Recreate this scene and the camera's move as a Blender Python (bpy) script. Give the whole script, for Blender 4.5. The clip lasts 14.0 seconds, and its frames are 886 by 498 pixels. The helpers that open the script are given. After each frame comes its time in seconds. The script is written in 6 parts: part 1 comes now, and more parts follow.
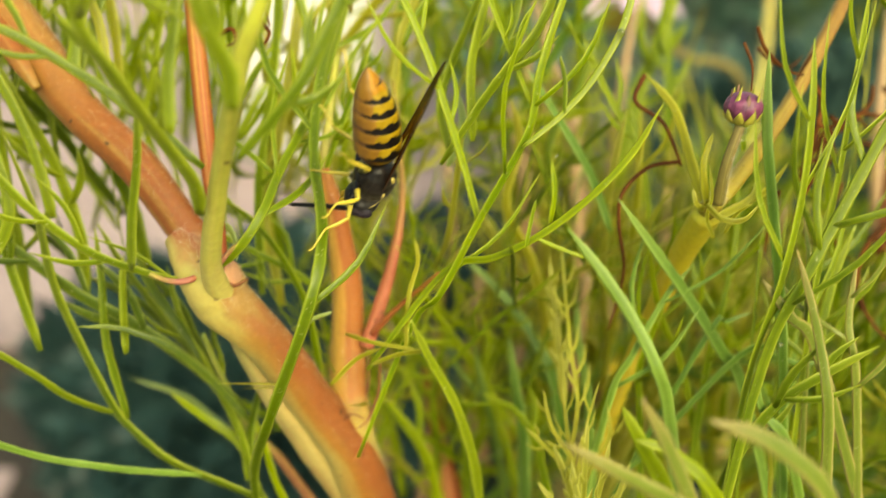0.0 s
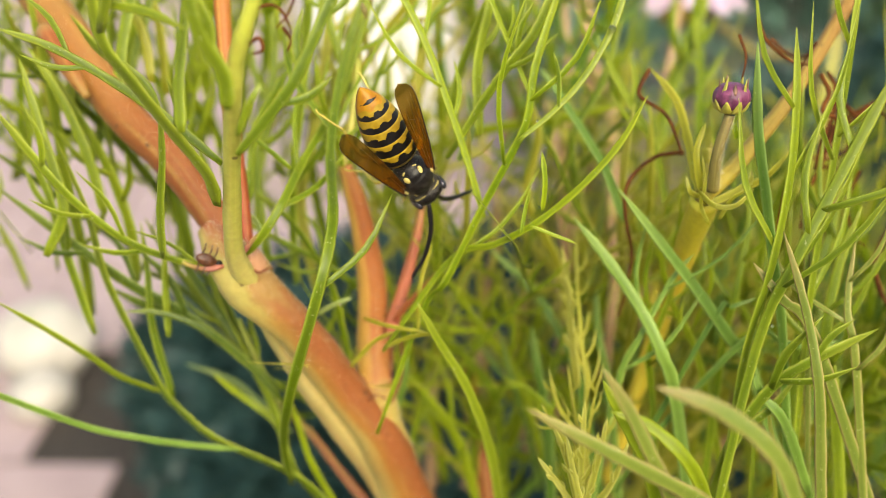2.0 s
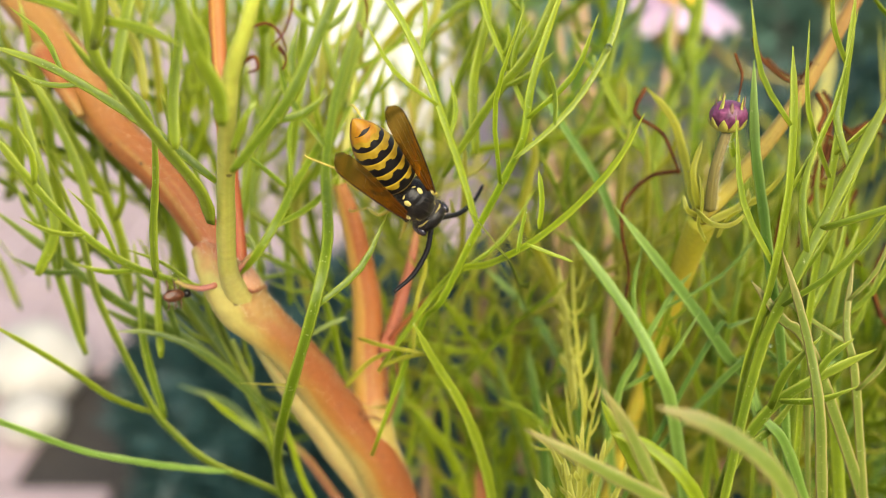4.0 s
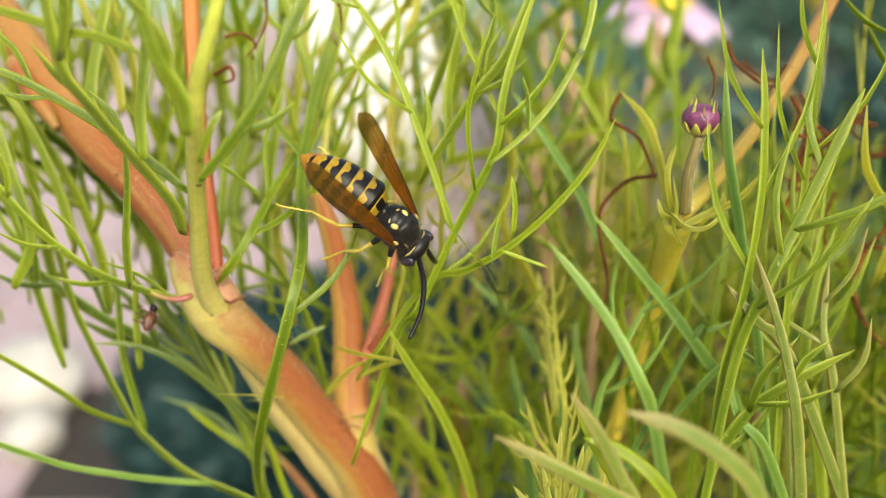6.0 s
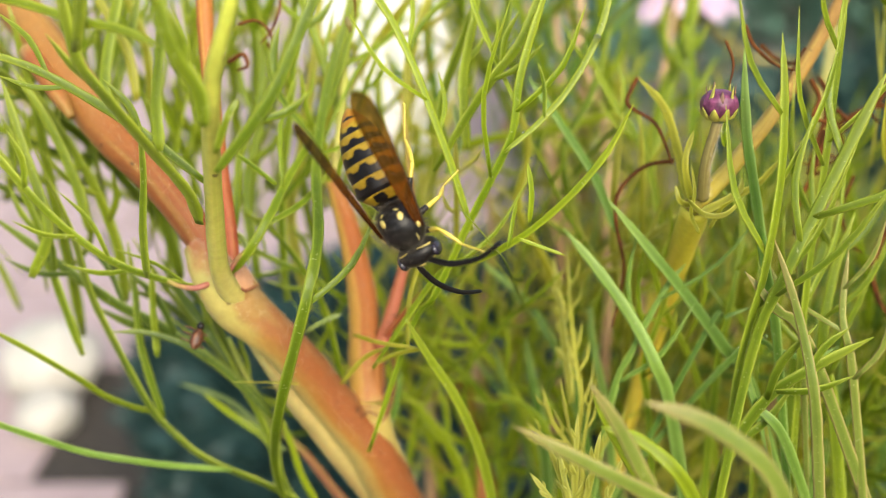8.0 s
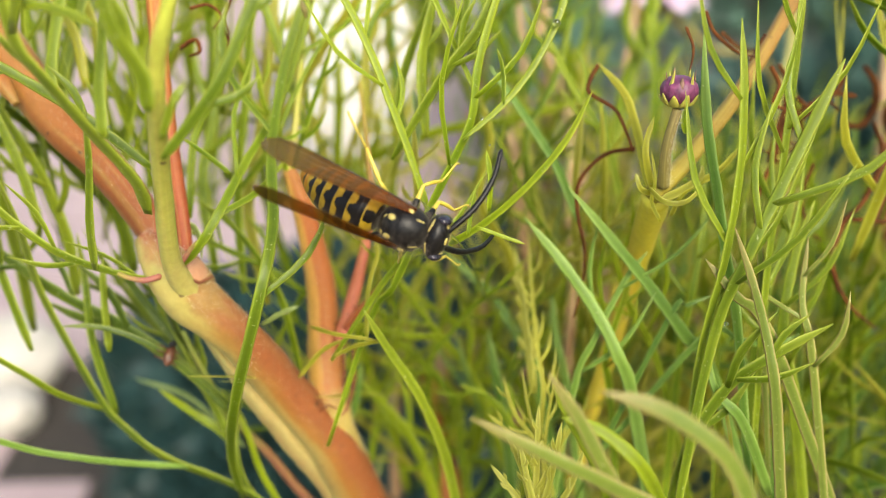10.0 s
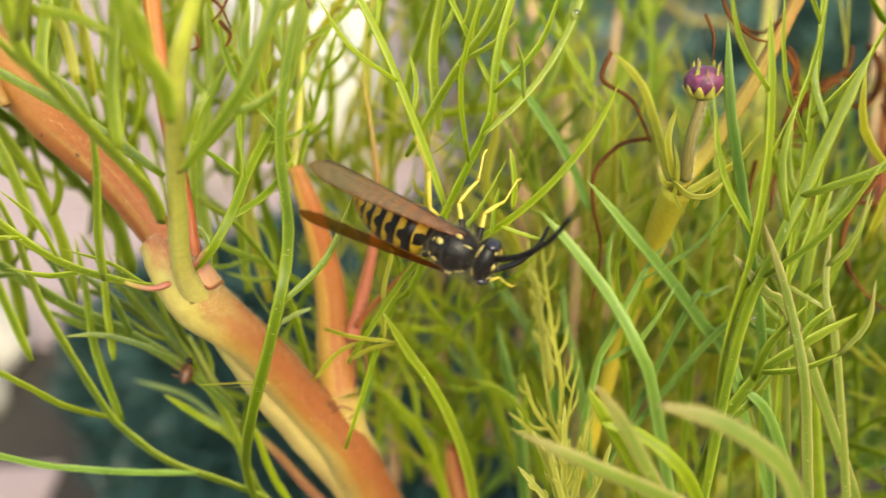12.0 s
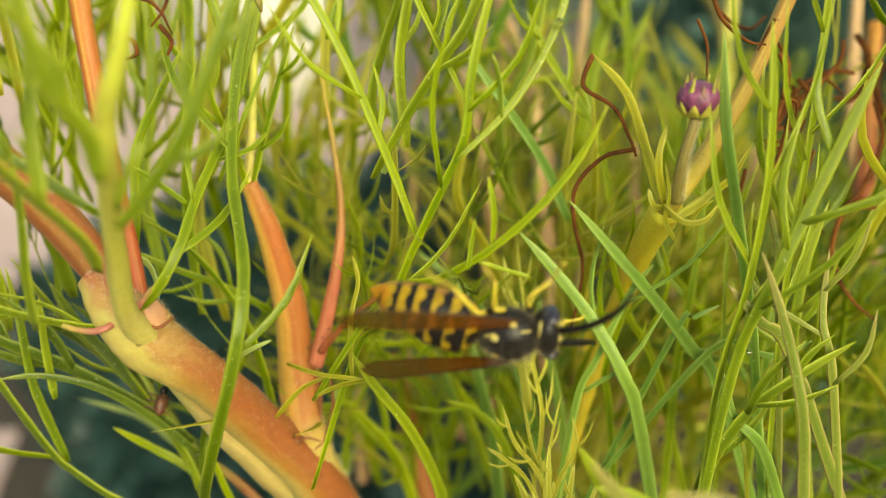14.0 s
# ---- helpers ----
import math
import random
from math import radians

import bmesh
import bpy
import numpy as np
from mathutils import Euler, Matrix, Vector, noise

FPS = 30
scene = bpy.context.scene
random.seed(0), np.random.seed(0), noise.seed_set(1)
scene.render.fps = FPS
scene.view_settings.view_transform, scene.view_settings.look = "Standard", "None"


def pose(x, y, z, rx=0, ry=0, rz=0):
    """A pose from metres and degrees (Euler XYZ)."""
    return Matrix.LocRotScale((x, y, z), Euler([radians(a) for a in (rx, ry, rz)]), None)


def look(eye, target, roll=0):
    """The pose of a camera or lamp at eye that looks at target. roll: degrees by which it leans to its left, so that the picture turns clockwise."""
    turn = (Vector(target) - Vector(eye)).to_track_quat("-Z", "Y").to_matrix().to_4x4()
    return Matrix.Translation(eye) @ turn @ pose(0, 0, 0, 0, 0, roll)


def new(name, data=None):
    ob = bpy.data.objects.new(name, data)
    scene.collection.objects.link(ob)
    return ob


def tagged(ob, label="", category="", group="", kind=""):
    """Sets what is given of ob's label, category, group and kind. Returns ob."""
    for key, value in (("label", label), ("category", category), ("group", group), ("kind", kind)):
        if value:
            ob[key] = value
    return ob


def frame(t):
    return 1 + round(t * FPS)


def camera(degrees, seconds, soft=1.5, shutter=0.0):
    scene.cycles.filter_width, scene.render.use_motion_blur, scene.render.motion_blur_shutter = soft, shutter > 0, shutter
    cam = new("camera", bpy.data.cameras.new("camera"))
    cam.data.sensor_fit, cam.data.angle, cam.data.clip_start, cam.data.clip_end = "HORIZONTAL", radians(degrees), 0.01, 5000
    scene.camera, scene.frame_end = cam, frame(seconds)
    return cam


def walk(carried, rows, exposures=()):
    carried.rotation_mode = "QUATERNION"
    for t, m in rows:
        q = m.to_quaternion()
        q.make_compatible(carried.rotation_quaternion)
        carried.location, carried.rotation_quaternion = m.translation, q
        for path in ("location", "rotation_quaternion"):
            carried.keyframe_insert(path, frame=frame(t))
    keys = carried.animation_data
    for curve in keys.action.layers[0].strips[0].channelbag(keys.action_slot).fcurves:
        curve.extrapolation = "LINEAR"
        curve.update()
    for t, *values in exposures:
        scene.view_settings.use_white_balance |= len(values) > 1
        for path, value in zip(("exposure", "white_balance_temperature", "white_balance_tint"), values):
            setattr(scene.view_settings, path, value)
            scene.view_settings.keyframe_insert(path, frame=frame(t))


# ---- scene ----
cam = camera(55, 14.0, soft=0.8, shutter=0.5)
walk(cam, [
    (0, pose(-0.00767, 0.00183, 0.89866, 62.461, -4.100, -5.256)),
    (0.5, pose(-0.00349, 0.00334, 0.90032, 63.949, -3.640, -4.389)),
    (1, pose(-0.00165, 0.00045, 0.90074, 64.731, -1.175, -1.241)),
    (1.5, pose(-0.00048, -0.00225, 0.90019, 64.499, -1.071, -0.106)),
    (2, pose(-0.00079, -0.00341, 0.89997, 62.499, -0.962, -0.200)),
    (2.5, pose(-0.00100, -0.00294, 0.89973, 62.321, -0.536, 1.322)),
    (3, pose(-0.00122, -0.00274, 0.89951, 62.463, -1.011, 0.536)),
    (3.2, pose(-0.00123, -0.00303, 0.89960, 63.406, -1.030, -0.503)),
    (5.3, pose(0.00023, -0.00199, 0.89903, 64.184, -1.225, -0.526)),
    (5.5, pose(0.00041, -0.00172, 0.89960, 63.649, -1.080, -0.829)),
    (6, pose(0.00108, -0.00293, 0.89922, 64.626, -0.461, -0.987)),
    (6.5, pose(0.00000, 0.00000, 0.90000, 64.994, 0.002, 0.004)),
    (7, pose(0.00032, -0.00142, 0.90015, 65.224, 0.457, -0.186)),
    (7.5, pose(0.00052, -0.00323, 0.89981, 63.048, 0.368, 0.494)),
    (8, pose(0.00067, -0.00249, 0.89969, 63.329, 0.094, -0.421)),
    (8.2, pose(0.00106, -0.00314, 0.89960, 63.004, 0.171, -0.719)),
    (10.3, pose(0.00155, -0.00038, 0.89880, 62.760, -0.626, -2.530)),
    (10.5, pose(0.00036, 0.00046, 0.89910, 61.482, -0.601, -2.622)),
    (11, pose(-0.00086, 0.00201, 0.89946, 59.975, -1.264, -5.007)),
    (11.5, pose(-0.00070, 0.00309, 0.90034, 61.009, -1.126, -6.083)),
    (12, pose(-0.00284, 0.00175, 0.90013, 60.805, -0.338, -5.196)),
    (12.5, pose(-0.00398, 0.00209, 0.90021, 59.505, -0.501, -4.375)),
    (13, pose(-0.00294, 0.00240, 0.90024, 58.869, -0.808, -5.905)),
    (13.5, pose(-0.00330, 0.00630, 0.90128, 58.255, -0.929, -6.724)),
    (14, pose(-0.00294, 0.01030, 0.90247, 57.558, -0.906, -8.020)),
], [(0, 0.53, 8730, -11), (0.8, 0.54, 7880, -4), (1.6, 0.55, 7330, 1), (3.2, 0.56, 6930, 2), (8.2, 0.57, 6650, 2), (11, 0.62, 6700, 1), (12, 0.62, 7230, -2), (12.5, 0.56, 7680, -6), (14, 0.53, 8530, -11)])
cam.data.dof.use_dof = True
cam.data.dof.focus_distance = 0.068
cam.data.dof.aperture_fstop = 20

# ---- daylight: bright overcast sky with a wide soft sun ----
SUN_TURN, SUN_HIGH = radians(160), radians(44)
world = bpy.data.worlds.new("world")
scene.world = world
world.use_nodes = True
wn = world.node_tree.nodes
sky = wn.new("ShaderNodeTexSky")
sky.sky_type, sky.sun_disc = "NISHITA", False
sky.sun_elevation, sky.sun_rotation = SUN_HIGH, SUN_TURN
sky.dust_density = 4.0
wn["Background"].inputs["Strength"].default_value = 0.29
world.node_tree.links.new(sky.outputs["Color"], wn["Background"].inputs["Color"])
sun = new("sun", bpy.data.lights.new("sun", "SUN"))
sun.data.energy, sun.data.angle, sun.data.color = 2.05, radians(35), (1.0, 0.94, 0.82)
sun_way = Vector((math.sin(SUN_TURN) * math.cos(SUN_HIGH), math.cos(SUN_TURN) * math.cos(SUN_HIGH), math.sin(SUN_HIGH)))
sun.matrix_world = look(sun_way * 5, (0, 0, 0))

MM = 0.001


# ---- materials ----
def shader(name, rough=0.5):
    m = bpy.data.materials.new(name)
    m.use_nodes = True
    nodes, links = m.node_tree.nodes, m.node_tree.links
    p = nodes["Principled BSDF"]
    p.inputs["Roughness"].default_value = rough
    return m, nodes, links, p


def ramp(nodes, stops):
    r = nodes.new("ShaderNodeValToRGB")
    while len(r.color_ramp.elements) < len(stops):
        r.color_ramp.elements.new(0.5)
    for e, (at, c) in zip(r.color_ramp.elements, stops):
        e.position, e.color = at, (*c, 1)
    return r


def grain(nodes, links, scale, detail=4, stretch=None):
    n = nodes.new("ShaderNodeTexNoise")
    n.inputs["Scale"].default_value, n.inputs["Detail"].default_value = scale, detail
    co = nodes.new("ShaderNodeTexCoord")
    if stretch:
        mp = nodes.new("ShaderNodeMapping")
        mp.inputs["Scale"].default_value = stretch
        links.new(co.outputs["Object"], mp.inputs["Vector"])
        links.new(mp.outputs["Vector"], n.inputs["Vector"])
    else:
        links.new(co.outputs["Object"], n.inputs["Vector"])
    return n


def bumped(nodes, links, p, source, strength, distance):
    b = nodes.new("ShaderNodeBump")
    b.inputs["Strength"].default_value, b.inputs["Distance"].default_value = strength, distance
    links.new(source, b.inputs["Height"])
    links.new(b.outputs["Normal"], p.inputs["Normal"])


def leaf_material(name, dark, light, tip, glow=0.35):
    """Thin green tissue: two tones by noise, a tone per leaf, paler tip, light coming through."""
    m, nodes, links, p = shader(name, 0.36)
    p.inputs["Specular IOR Level"].default_value = 0.33
    n1 = grain(nodes, links, 140, 3)
    n2 = grain(nodes, links, 1500, 2)
    mixn = nodes.new("ShaderNodeMath")
    mixn.operation = "MULTIPLY_ADD"
    mixn.inputs[1].default_value, mixn.inputs[2].default_value = 0.25, -0.12
    links.new(n2.outputs["Fac"], mixn.inputs[0])
    add = nodes.new("ShaderNodeMath")
    links.new(n1.outputs["Fac"], add.inputs[0])
    links.new(mixn.outputs[0], add.inputs[1])
    info = nodes.new("ShaderNodeObjectInfo")
    per = nodes.new("ShaderNodeMath")
    per.operation = "MULTIPLY_ADD"
    per.inputs[1].default_value, per.inputs[2].default_value = 0.5, -0.25
    links.new(info.outputs["Random"], per.inputs[0])
    add2 = nodes.new("ShaderNodeMath")
    links.new(add.outputs[0], add2.inputs[0])
    links.new(per.outputs[0], add2.inputs[1])
    r = ramp(nodes, [(0.25, dark), (0.75, light)])
    links.new(add2.outputs[0], r.inputs["Fac"])
    at = nodes.new("ShaderNodeAttribute")
    at.attribute_name = "along"
    tr = ramp(nodes, [(0.72, (0, 0, 0)), (1.0, (0.8, 0.8, 0.8))])
    links.new(at.outputs["Fac"], tr.inputs["Fac"])
    mx = nodes.new("ShaderNodeMix")
    mx.data_type = "RGBA"
    links.new(tr.outputs["Color"], mx.inputs["Factor"])
    links.new(r.outputs["Color"], mx.inputs["A"])
    mx.inputs["B"].default_value = (*tip, 1)
    # the blade's pale margin, lifted further to paint edge highlights into the colour
    mg = nodes.new("ShaderNodeAttribute")
    mg.attribute_name = "margin"
    mr = ramp(nodes, [(0.55, (0, 0, 0)), (1.0, (0.85, 0.85, 0.85))])
    links.new(mg.outputs["Fac"], mr.inputs["Fac"])
    ch = ramp(nodes, [(0.0, (0.42, 0.42, 0.42)), (0.6, (0, 0, 0))])
    links.new(mg.outputs["Fac"], ch.inputs["Fac"])
    deep = nodes.new("ShaderNodeMix")
    deep.data_type = "RGBA"
    links.new(ch.outputs["Color"], deep.inputs["Factor"])
    links.new(mx.outputs["Result"], deep.inputs["A"])
    deep.inputs["B"].default_value = (*(c * 0.45 for c in dark), 1)
    rim = nodes.new("ShaderNodeMix")
    rim.data_type = "RGBA"
    links.new(mr.outputs["Color"], rim.inputs["Factor"])
    links.new(deep.outputs["Result"], rim.inputs["A"])
    rim.inputs["B"].default_value = (*(c * 1.12 + 0.012 for c in tip), 1)
    dust = grain(nodes, links, 4200, 2)
    dr = ramp(nodes, [(0.66, (0, 0, 0)), (0.74, (0.5, 0.5, 0.5))])
    links.new(dust.outputs["Fac"], dr.inputs["Fac"])
    dm = nodes.new("ShaderNodeMix")
    dm.data_type = "RGBA"
    links.new(dr.outputs["Color"], dm.inputs["Factor"])
    links.new(rim.outputs["Result"], dm.inputs["A"])
    dm.inputs["B"].default_value = (0.58, 0.59, 0.27, 1)
    col = dm.outputs["Result"]
    links.new(col, p.inputs["Base Color"])
    bumped(nodes, links, p, n2.outputs["Fac"], 0.35, 0.0002)
    t = nodes.new("ShaderNodeBsdfTranslucent")
    links.new(col, t.inputs["Color"])
    ms = nodes.new("ShaderNodeMixShader")
    ms.inputs["Fac"].default_value = glow
    links.new(p.outputs[0], ms.inputs[1])
    links.new(t.outputs[0], ms.inputs[2])
    links.new(ms.outputs[0], nodes["Material Output"].inputs["Surface"])
    return m


def stem_material(name, stops, rough=0.52, streak=(0.52, 0.42, 0.11), amount=0.40, flank=None, rim=None):
    """Skin of a stem: colour bands along it ("along"), lengthwise pale streaks ("skin"), blotches, fine relief."""
    m, nodes, links, p = shader(name, rough)
    p.inputs["Specular IOR Level"].default_value = 0.25
    at = nodes.new("ShaderNodeAttribute")
    at.attribute_name = "along"
    sk = nodes.new("ShaderNodeAttribute")
    sk.attribute_name = "skin"
    n = nodes.new("ShaderNodeTexNoise")
    n.inputs["Scale"].default_value, n.inputs["Detail"].default_value = 1.3, 4
    links.new(sk.outputs["Vector"], n.inputs["Vector"])
    lines = nodes.new("ShaderNodeTexNoise")
    lines.inputs["Scale"].default_value, lines.inputs["Detail"].default_value = 1.7, 6
    mp = nodes.new("ShaderNodeMapping")
    mp.inputs["Scale"].default_value = (2.2, 2.2, 0.22)
    links.new(sk.outputs["Vector"], mp.inputs["Vector"])
    links.new(mp.outputs["Vector"], lines.inputs["Vector"])
    fine = grain(nodes, links, 1800, 4)
    ma = nodes.new("ShaderNodeMath")
    ma.operation = "MULTIPLY_ADD"
    ma.inputs[1].default_value, ma.inputs[2].default_value = 0.30, -0.15
    links.new(n.outputs["Fac"], ma.inputs[0])
    add = nodes.new("ShaderNodeMath")
    links.new(at.outputs["Fac"], add.inputs[0])
    links.new(ma.outputs[0], add.inputs[1])
    r = ramp(nodes, stops)
    links.new(add.outputs[0], r.inputs["Fac"])
    pale = ramp(nodes, [(0.50, (0, 0, 0)), (0.68, (amount, amount, amount))])
    links.new(lines.outputs["Fac"], pale.inputs["Fac"])
    mx = nodes.new("ShaderNodeMix")
    mx.data_type = "RGBA"
    links.new(pale.outputs["Color"], mx.inputs["Factor"])
    links.new(r.outputs["Color"], mx.inputs["A"])
    mx.inputs["B"].default_value = (*streak, 1)
    skin_colour = mx.outputs["Result"]
    if flank:
        sep = nodes.new("ShaderNodeSeparateXYZ")
        links.new(sk.outputs["Vector"], sep.inputs["Vector"])
        wav = nodes.new("ShaderNodeMath")
        wav.operation = "MULTIPLY_ADD"
        wav.inputs[1].default_value = 0.9
        links.new(n.outputs["Fac"], wav.inputs[0])
        links.new(sep.outputs["X"], wav.inputs[2])
        edge = ramp(nodes, [(0.20, (0.9, 0.9, 0.9)), (0.85, (0.0, 0.0, 0.0))])
        links.new(wav.outputs[0], edge.inputs["Fac"])
        fm = nodes.new("ShaderNodeMix")
        fm.data_type = "RGBA"
        links.new(edge.outputs["Color"], fm.inputs["Factor"])
        links.new(skin_colour, fm.inputs["A"])
        fm.inputs["B"].default_value = (*flank, 1)
        skin_colour = fm.outputs["Result"]
    if rim:
        far = ramp(nodes, [(0.74, (0, 0, 0)), (1.0, (0.5, 0.5, 0.5))])
        half = nodes.new("ShaderNodeMath")
        half.operation = "MULTIPLY"
        half.inputs[1].default_value = 0.8
        links.new(wav.outputs[0], half.inputs[0])
        links.new(half.outputs[0], far.inputs["Fac"])
        rm = nodes.new("ShaderNodeMix")
        rm.data_type = "RGBA"
        links.new(far.outputs["Color"], rm.inputs["Factor"])
        links.new(skin_colour, rm.inputs["A"])
        rm.inputs["B"].default_value = (*rim, 1)
        skin_colour = rm.outputs["Result"]
    freckle = grain(nodes, links, 900, 1)
    fk = ramp(nodes, [(0.735, (0, 0, 0)), (0.775, (0.75, 0.75, 0.75))])
    links.new(freckle.outputs["Fac"], fk.inputs["Fac"])
    fx = nodes.new("ShaderNodeMix")
    fx.data_type = "RGBA"
    links.new(fk.outputs["Color"], fx.inputs["Factor"])
    links.new(skin_colour, fx.inputs["A"])
    fx.inputs["B"].default_value = (0.05, 0.022, 0.010, 1)
    skin_colour = fx.outputs["Result"]
    hsv = nodes.new("ShaderNodeHueSaturation")
    mr = nodes.new("ShaderNodeMapRange")
    mr.inputs["To Min"].default_value, mr.inputs["To Max"].default_value = 0.78, 1.22
    links.new(fine.outputs["Fac"], mr.inputs["Value"])
    links.new(mr.outputs[0], hsv.inputs["Value"])
    links.new(skin_colour, hsv.inputs["Color"])
    links.new(hsv.outputs["Color"], p.inputs["Base Color"])
    p.inputs["Subsurface Weight"].default_value = 0.12
    p.inputs["Subsurface Radius"].default_value = (0.0014, 0.0007, 0.0003)
    bumped(nodes, links, p, fine.outputs["Fac"], 0.25, 0.00025)
    return m


def plain(name, a, b, scale, rough=0.6, bump=0.3, depth=0.001):
    m, nodes, links, p = shader(name, rough)
    n = grain(nodes, links, scale, 6)
    r = ramp(nodes, [(0.3, a), (0.7, b)])
    links.new(n.outputs["Fac"], r.inputs["Fac"])
    links.new(r.outputs["Color"], p.inputs["Base Color"])
    bumped(nodes, links, p, n.outputs["Fac"], bump, depth)
    return m


MAT = {
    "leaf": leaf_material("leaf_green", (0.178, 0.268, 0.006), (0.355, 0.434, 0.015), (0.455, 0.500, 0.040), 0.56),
    # next two: darker copies of the leaf green, with shade put into the colour
    "leaf_mid": leaf_material("leaf_half_shaded", (0.118, 0.177, 0.005), (0.260, 0.320, 0.014), (0.350, 0.392, 0.040), 0.44),
    "leaf_dark": leaf_material("leaf_shaded_green", (0.066, 0.108, 0.006), (0.152, 0.205, 0.012), (0.220, 0.262, 0.034), 0.38),
    "leaf_pale": leaf_material("leaf_pale_green", (0.24, 0.32, 0.07), (0.36, 0.42, 0.12), (0.44, 0.49, 0.18), 0.4),
    "leaf_blue": leaf_material("leaf_blue_green", (0.145, 0.270, 0.030), (0.272, 0.410, 0.065), (0.375, 0.485, 0.125), 0.54),
    "leaf_yellow": leaf_material("leaf_yellow", (0.36, 0.36, 0.02), (0.54, 0.50, 0.05), (0.60, 0.56, 0.10), 0.60),
    "leaf_olive": leaf_material("leaf_olive", (0.165, 0.220, 0.026), (0.270, 0.310, 0.050), (0.400, 0.290, 0.110), 0.4),
    "leaf_burnt": leaf_material("leaf_with_burnt_tip", (0.30, 0.33, 0.02), (0.45, 0.47, 0.05), (0.36, 0.20, 0.06), 0.5),
    "leaf_lime": leaf_material("leaf_lime", (0.40, 0.39, 0.04), (0.55, 0.53, 0.08), (0.60, 0.57, 0.14), 0.60),
    "leaf_node": leaf_material("leaf_green_red_foot", (0.22, 0.30, 0.010), (0.40, 0.46, 0.025), (0.48, 0.52, 0.06), 0.52),
    "stem_red": stem_material("stem_red", [(0.0, (0.240, 0.103, 0.018)), (0.44, (0.240, 0.104, 0.019)), (0.55, (0.275, 0.150, 0.034)), (0.62, (0.330, 0.265, 0.070)), (0.80, (0.320, 0.275, 0.080)), (0.90, (0.300, 0.135, 0.050)), (1.0, (0.258, 0.074, 0.027))], streak=(0.300, 0.190, 0.050), amount=0.45, flank=(0.335, 0.275, 0.078), rim=(0.190, 0.030, 0.018)),
    "stem_red_upper": stem_material("stem_red_upper", [(0.0, (0.250, 0.154, 0.050)), (0.07, (0.239, 0.115, 0.036)), (0.14, (0.206, 0.057, 0.015)), (0.5, (0.218, 0.071, 0.015)), (1.0, (0.228, 0.126, 0.027))], streak=(0.282, 0.187, 0.048), amount=0.5),
    "scar": stem_material("scar", [(0.0, (0.37, 0.19, 0.10)), (1.0, (0.36, 0.18, 0.10))], amount=0.2),
    "scar_edge": stem_material("scar_edge", [(0.0, (0.132, 0.028, 0.014)), (1.0, (0.158, 0.047, 0.024))]),
    "stem_salmon": stem_material("stem_salmon", [(0.0, (0.323, 0.181, 0.094)), (1.0, (0.363, 0.242, 0.128))]),
    "stem_red2": stem_material("stem_crimson", [(0.0, (0.246, 0.043, 0.019)), (0.5, (0.261, 0.066, 0.016)), (1.0, (0.275, 0.113, 0.013))], amount=0.30),
    "stem_mix": stem_material("stem_red_with_pale_foot", [(0.0, (0.34, 0.27, 0.075)), (0.24, (0.36, 0.27, 0.070)), (0.40, (0.300, 0.115, 0.028)), (0.85, (0.270, 0.080, 0.020)), (1.0, (0.270, 0.105, 0.026))], streak=(0.40, 0.23, 0.06), amount=0.55, flank=(0.387, 0.231, 0.044)),
    "stem_mix2": stem_material("stem_red_twig", [(0.0, (0.36, 0.10, 0.055)), (0.35, (0.32, 0.085, 0.045)), (0.6, (0.26, 0.12, 0.035)), (1.0, (0.28, 0.22, 0.03))], amount=0.2),
    "stem_pale": stem_material("stem_pale", [(0.0, (0.300, 0.270, 0.080)), (0.4, (0.345, 0.275, 0.092)), (1.0, (0.330, 0.240, 0.075))], streak=(0.30, 0.12, 0.06), amount=0.35),
    "stem_olive": stem_material("stem_olive", [(0.0, (0.165, 0.135, 0.030)), (1.0, (0.150, 0.115, 0.040))], amount=0.2),
    "stem_lean": stem_material("stem_lean", [(0.0, (0.16, 0.20, 0.03)), (0.38, (0.20, 0.20, 0.05)), (0.52, (0.15, 0.055, 0.03)), (1.0, (0.115, 0.024, 0.025))]),
    "leaf_base": stem_material("leaf_base", [(0.0, (0.30, 0.10, 0.06)), (0.5, (0.26, 0.09, 0.07)), (1.0, (0.24, 0.20, 0.04))], amount=0.2),
    "stem_green": stem_material("stem_green", [(0.0, (0.37, 0.305, 0.085)), (0.24, (0.37, 0.32, 0.085)), (0.42, (0.37, 0.355, 0.062)), (1.0, (0.33, 0.36, 0.040))], amount=0.25),
    "stem_yellow": stem_material("stem_yellow", [(0.0, (0.50, 0.38, 0.030)), (0.6, (0.52, 0.40, 0.028)), (1.0, (0.46, 0.41, 0.035))]),
    "stem_orange": stem_material("stem_orange", [(0.0, (0.30, 0.25, 0.03)), (0.3, (0.25, 0.17, 0.022)), (0.6, (0.22, 0.125, 0.022)), (1.0, (0.21, 0.10, 0.022))], amount=0.25),
    "withered": plain("withered_leaf", (0.040, 0.013, 0.003), (0.13, 0.043, 0.009), 420, 0.85),
}


MAT["withered"].node_tree.nodes["Principled BSDF"].inputs["Specular IOR Level"].default_value = 0.12


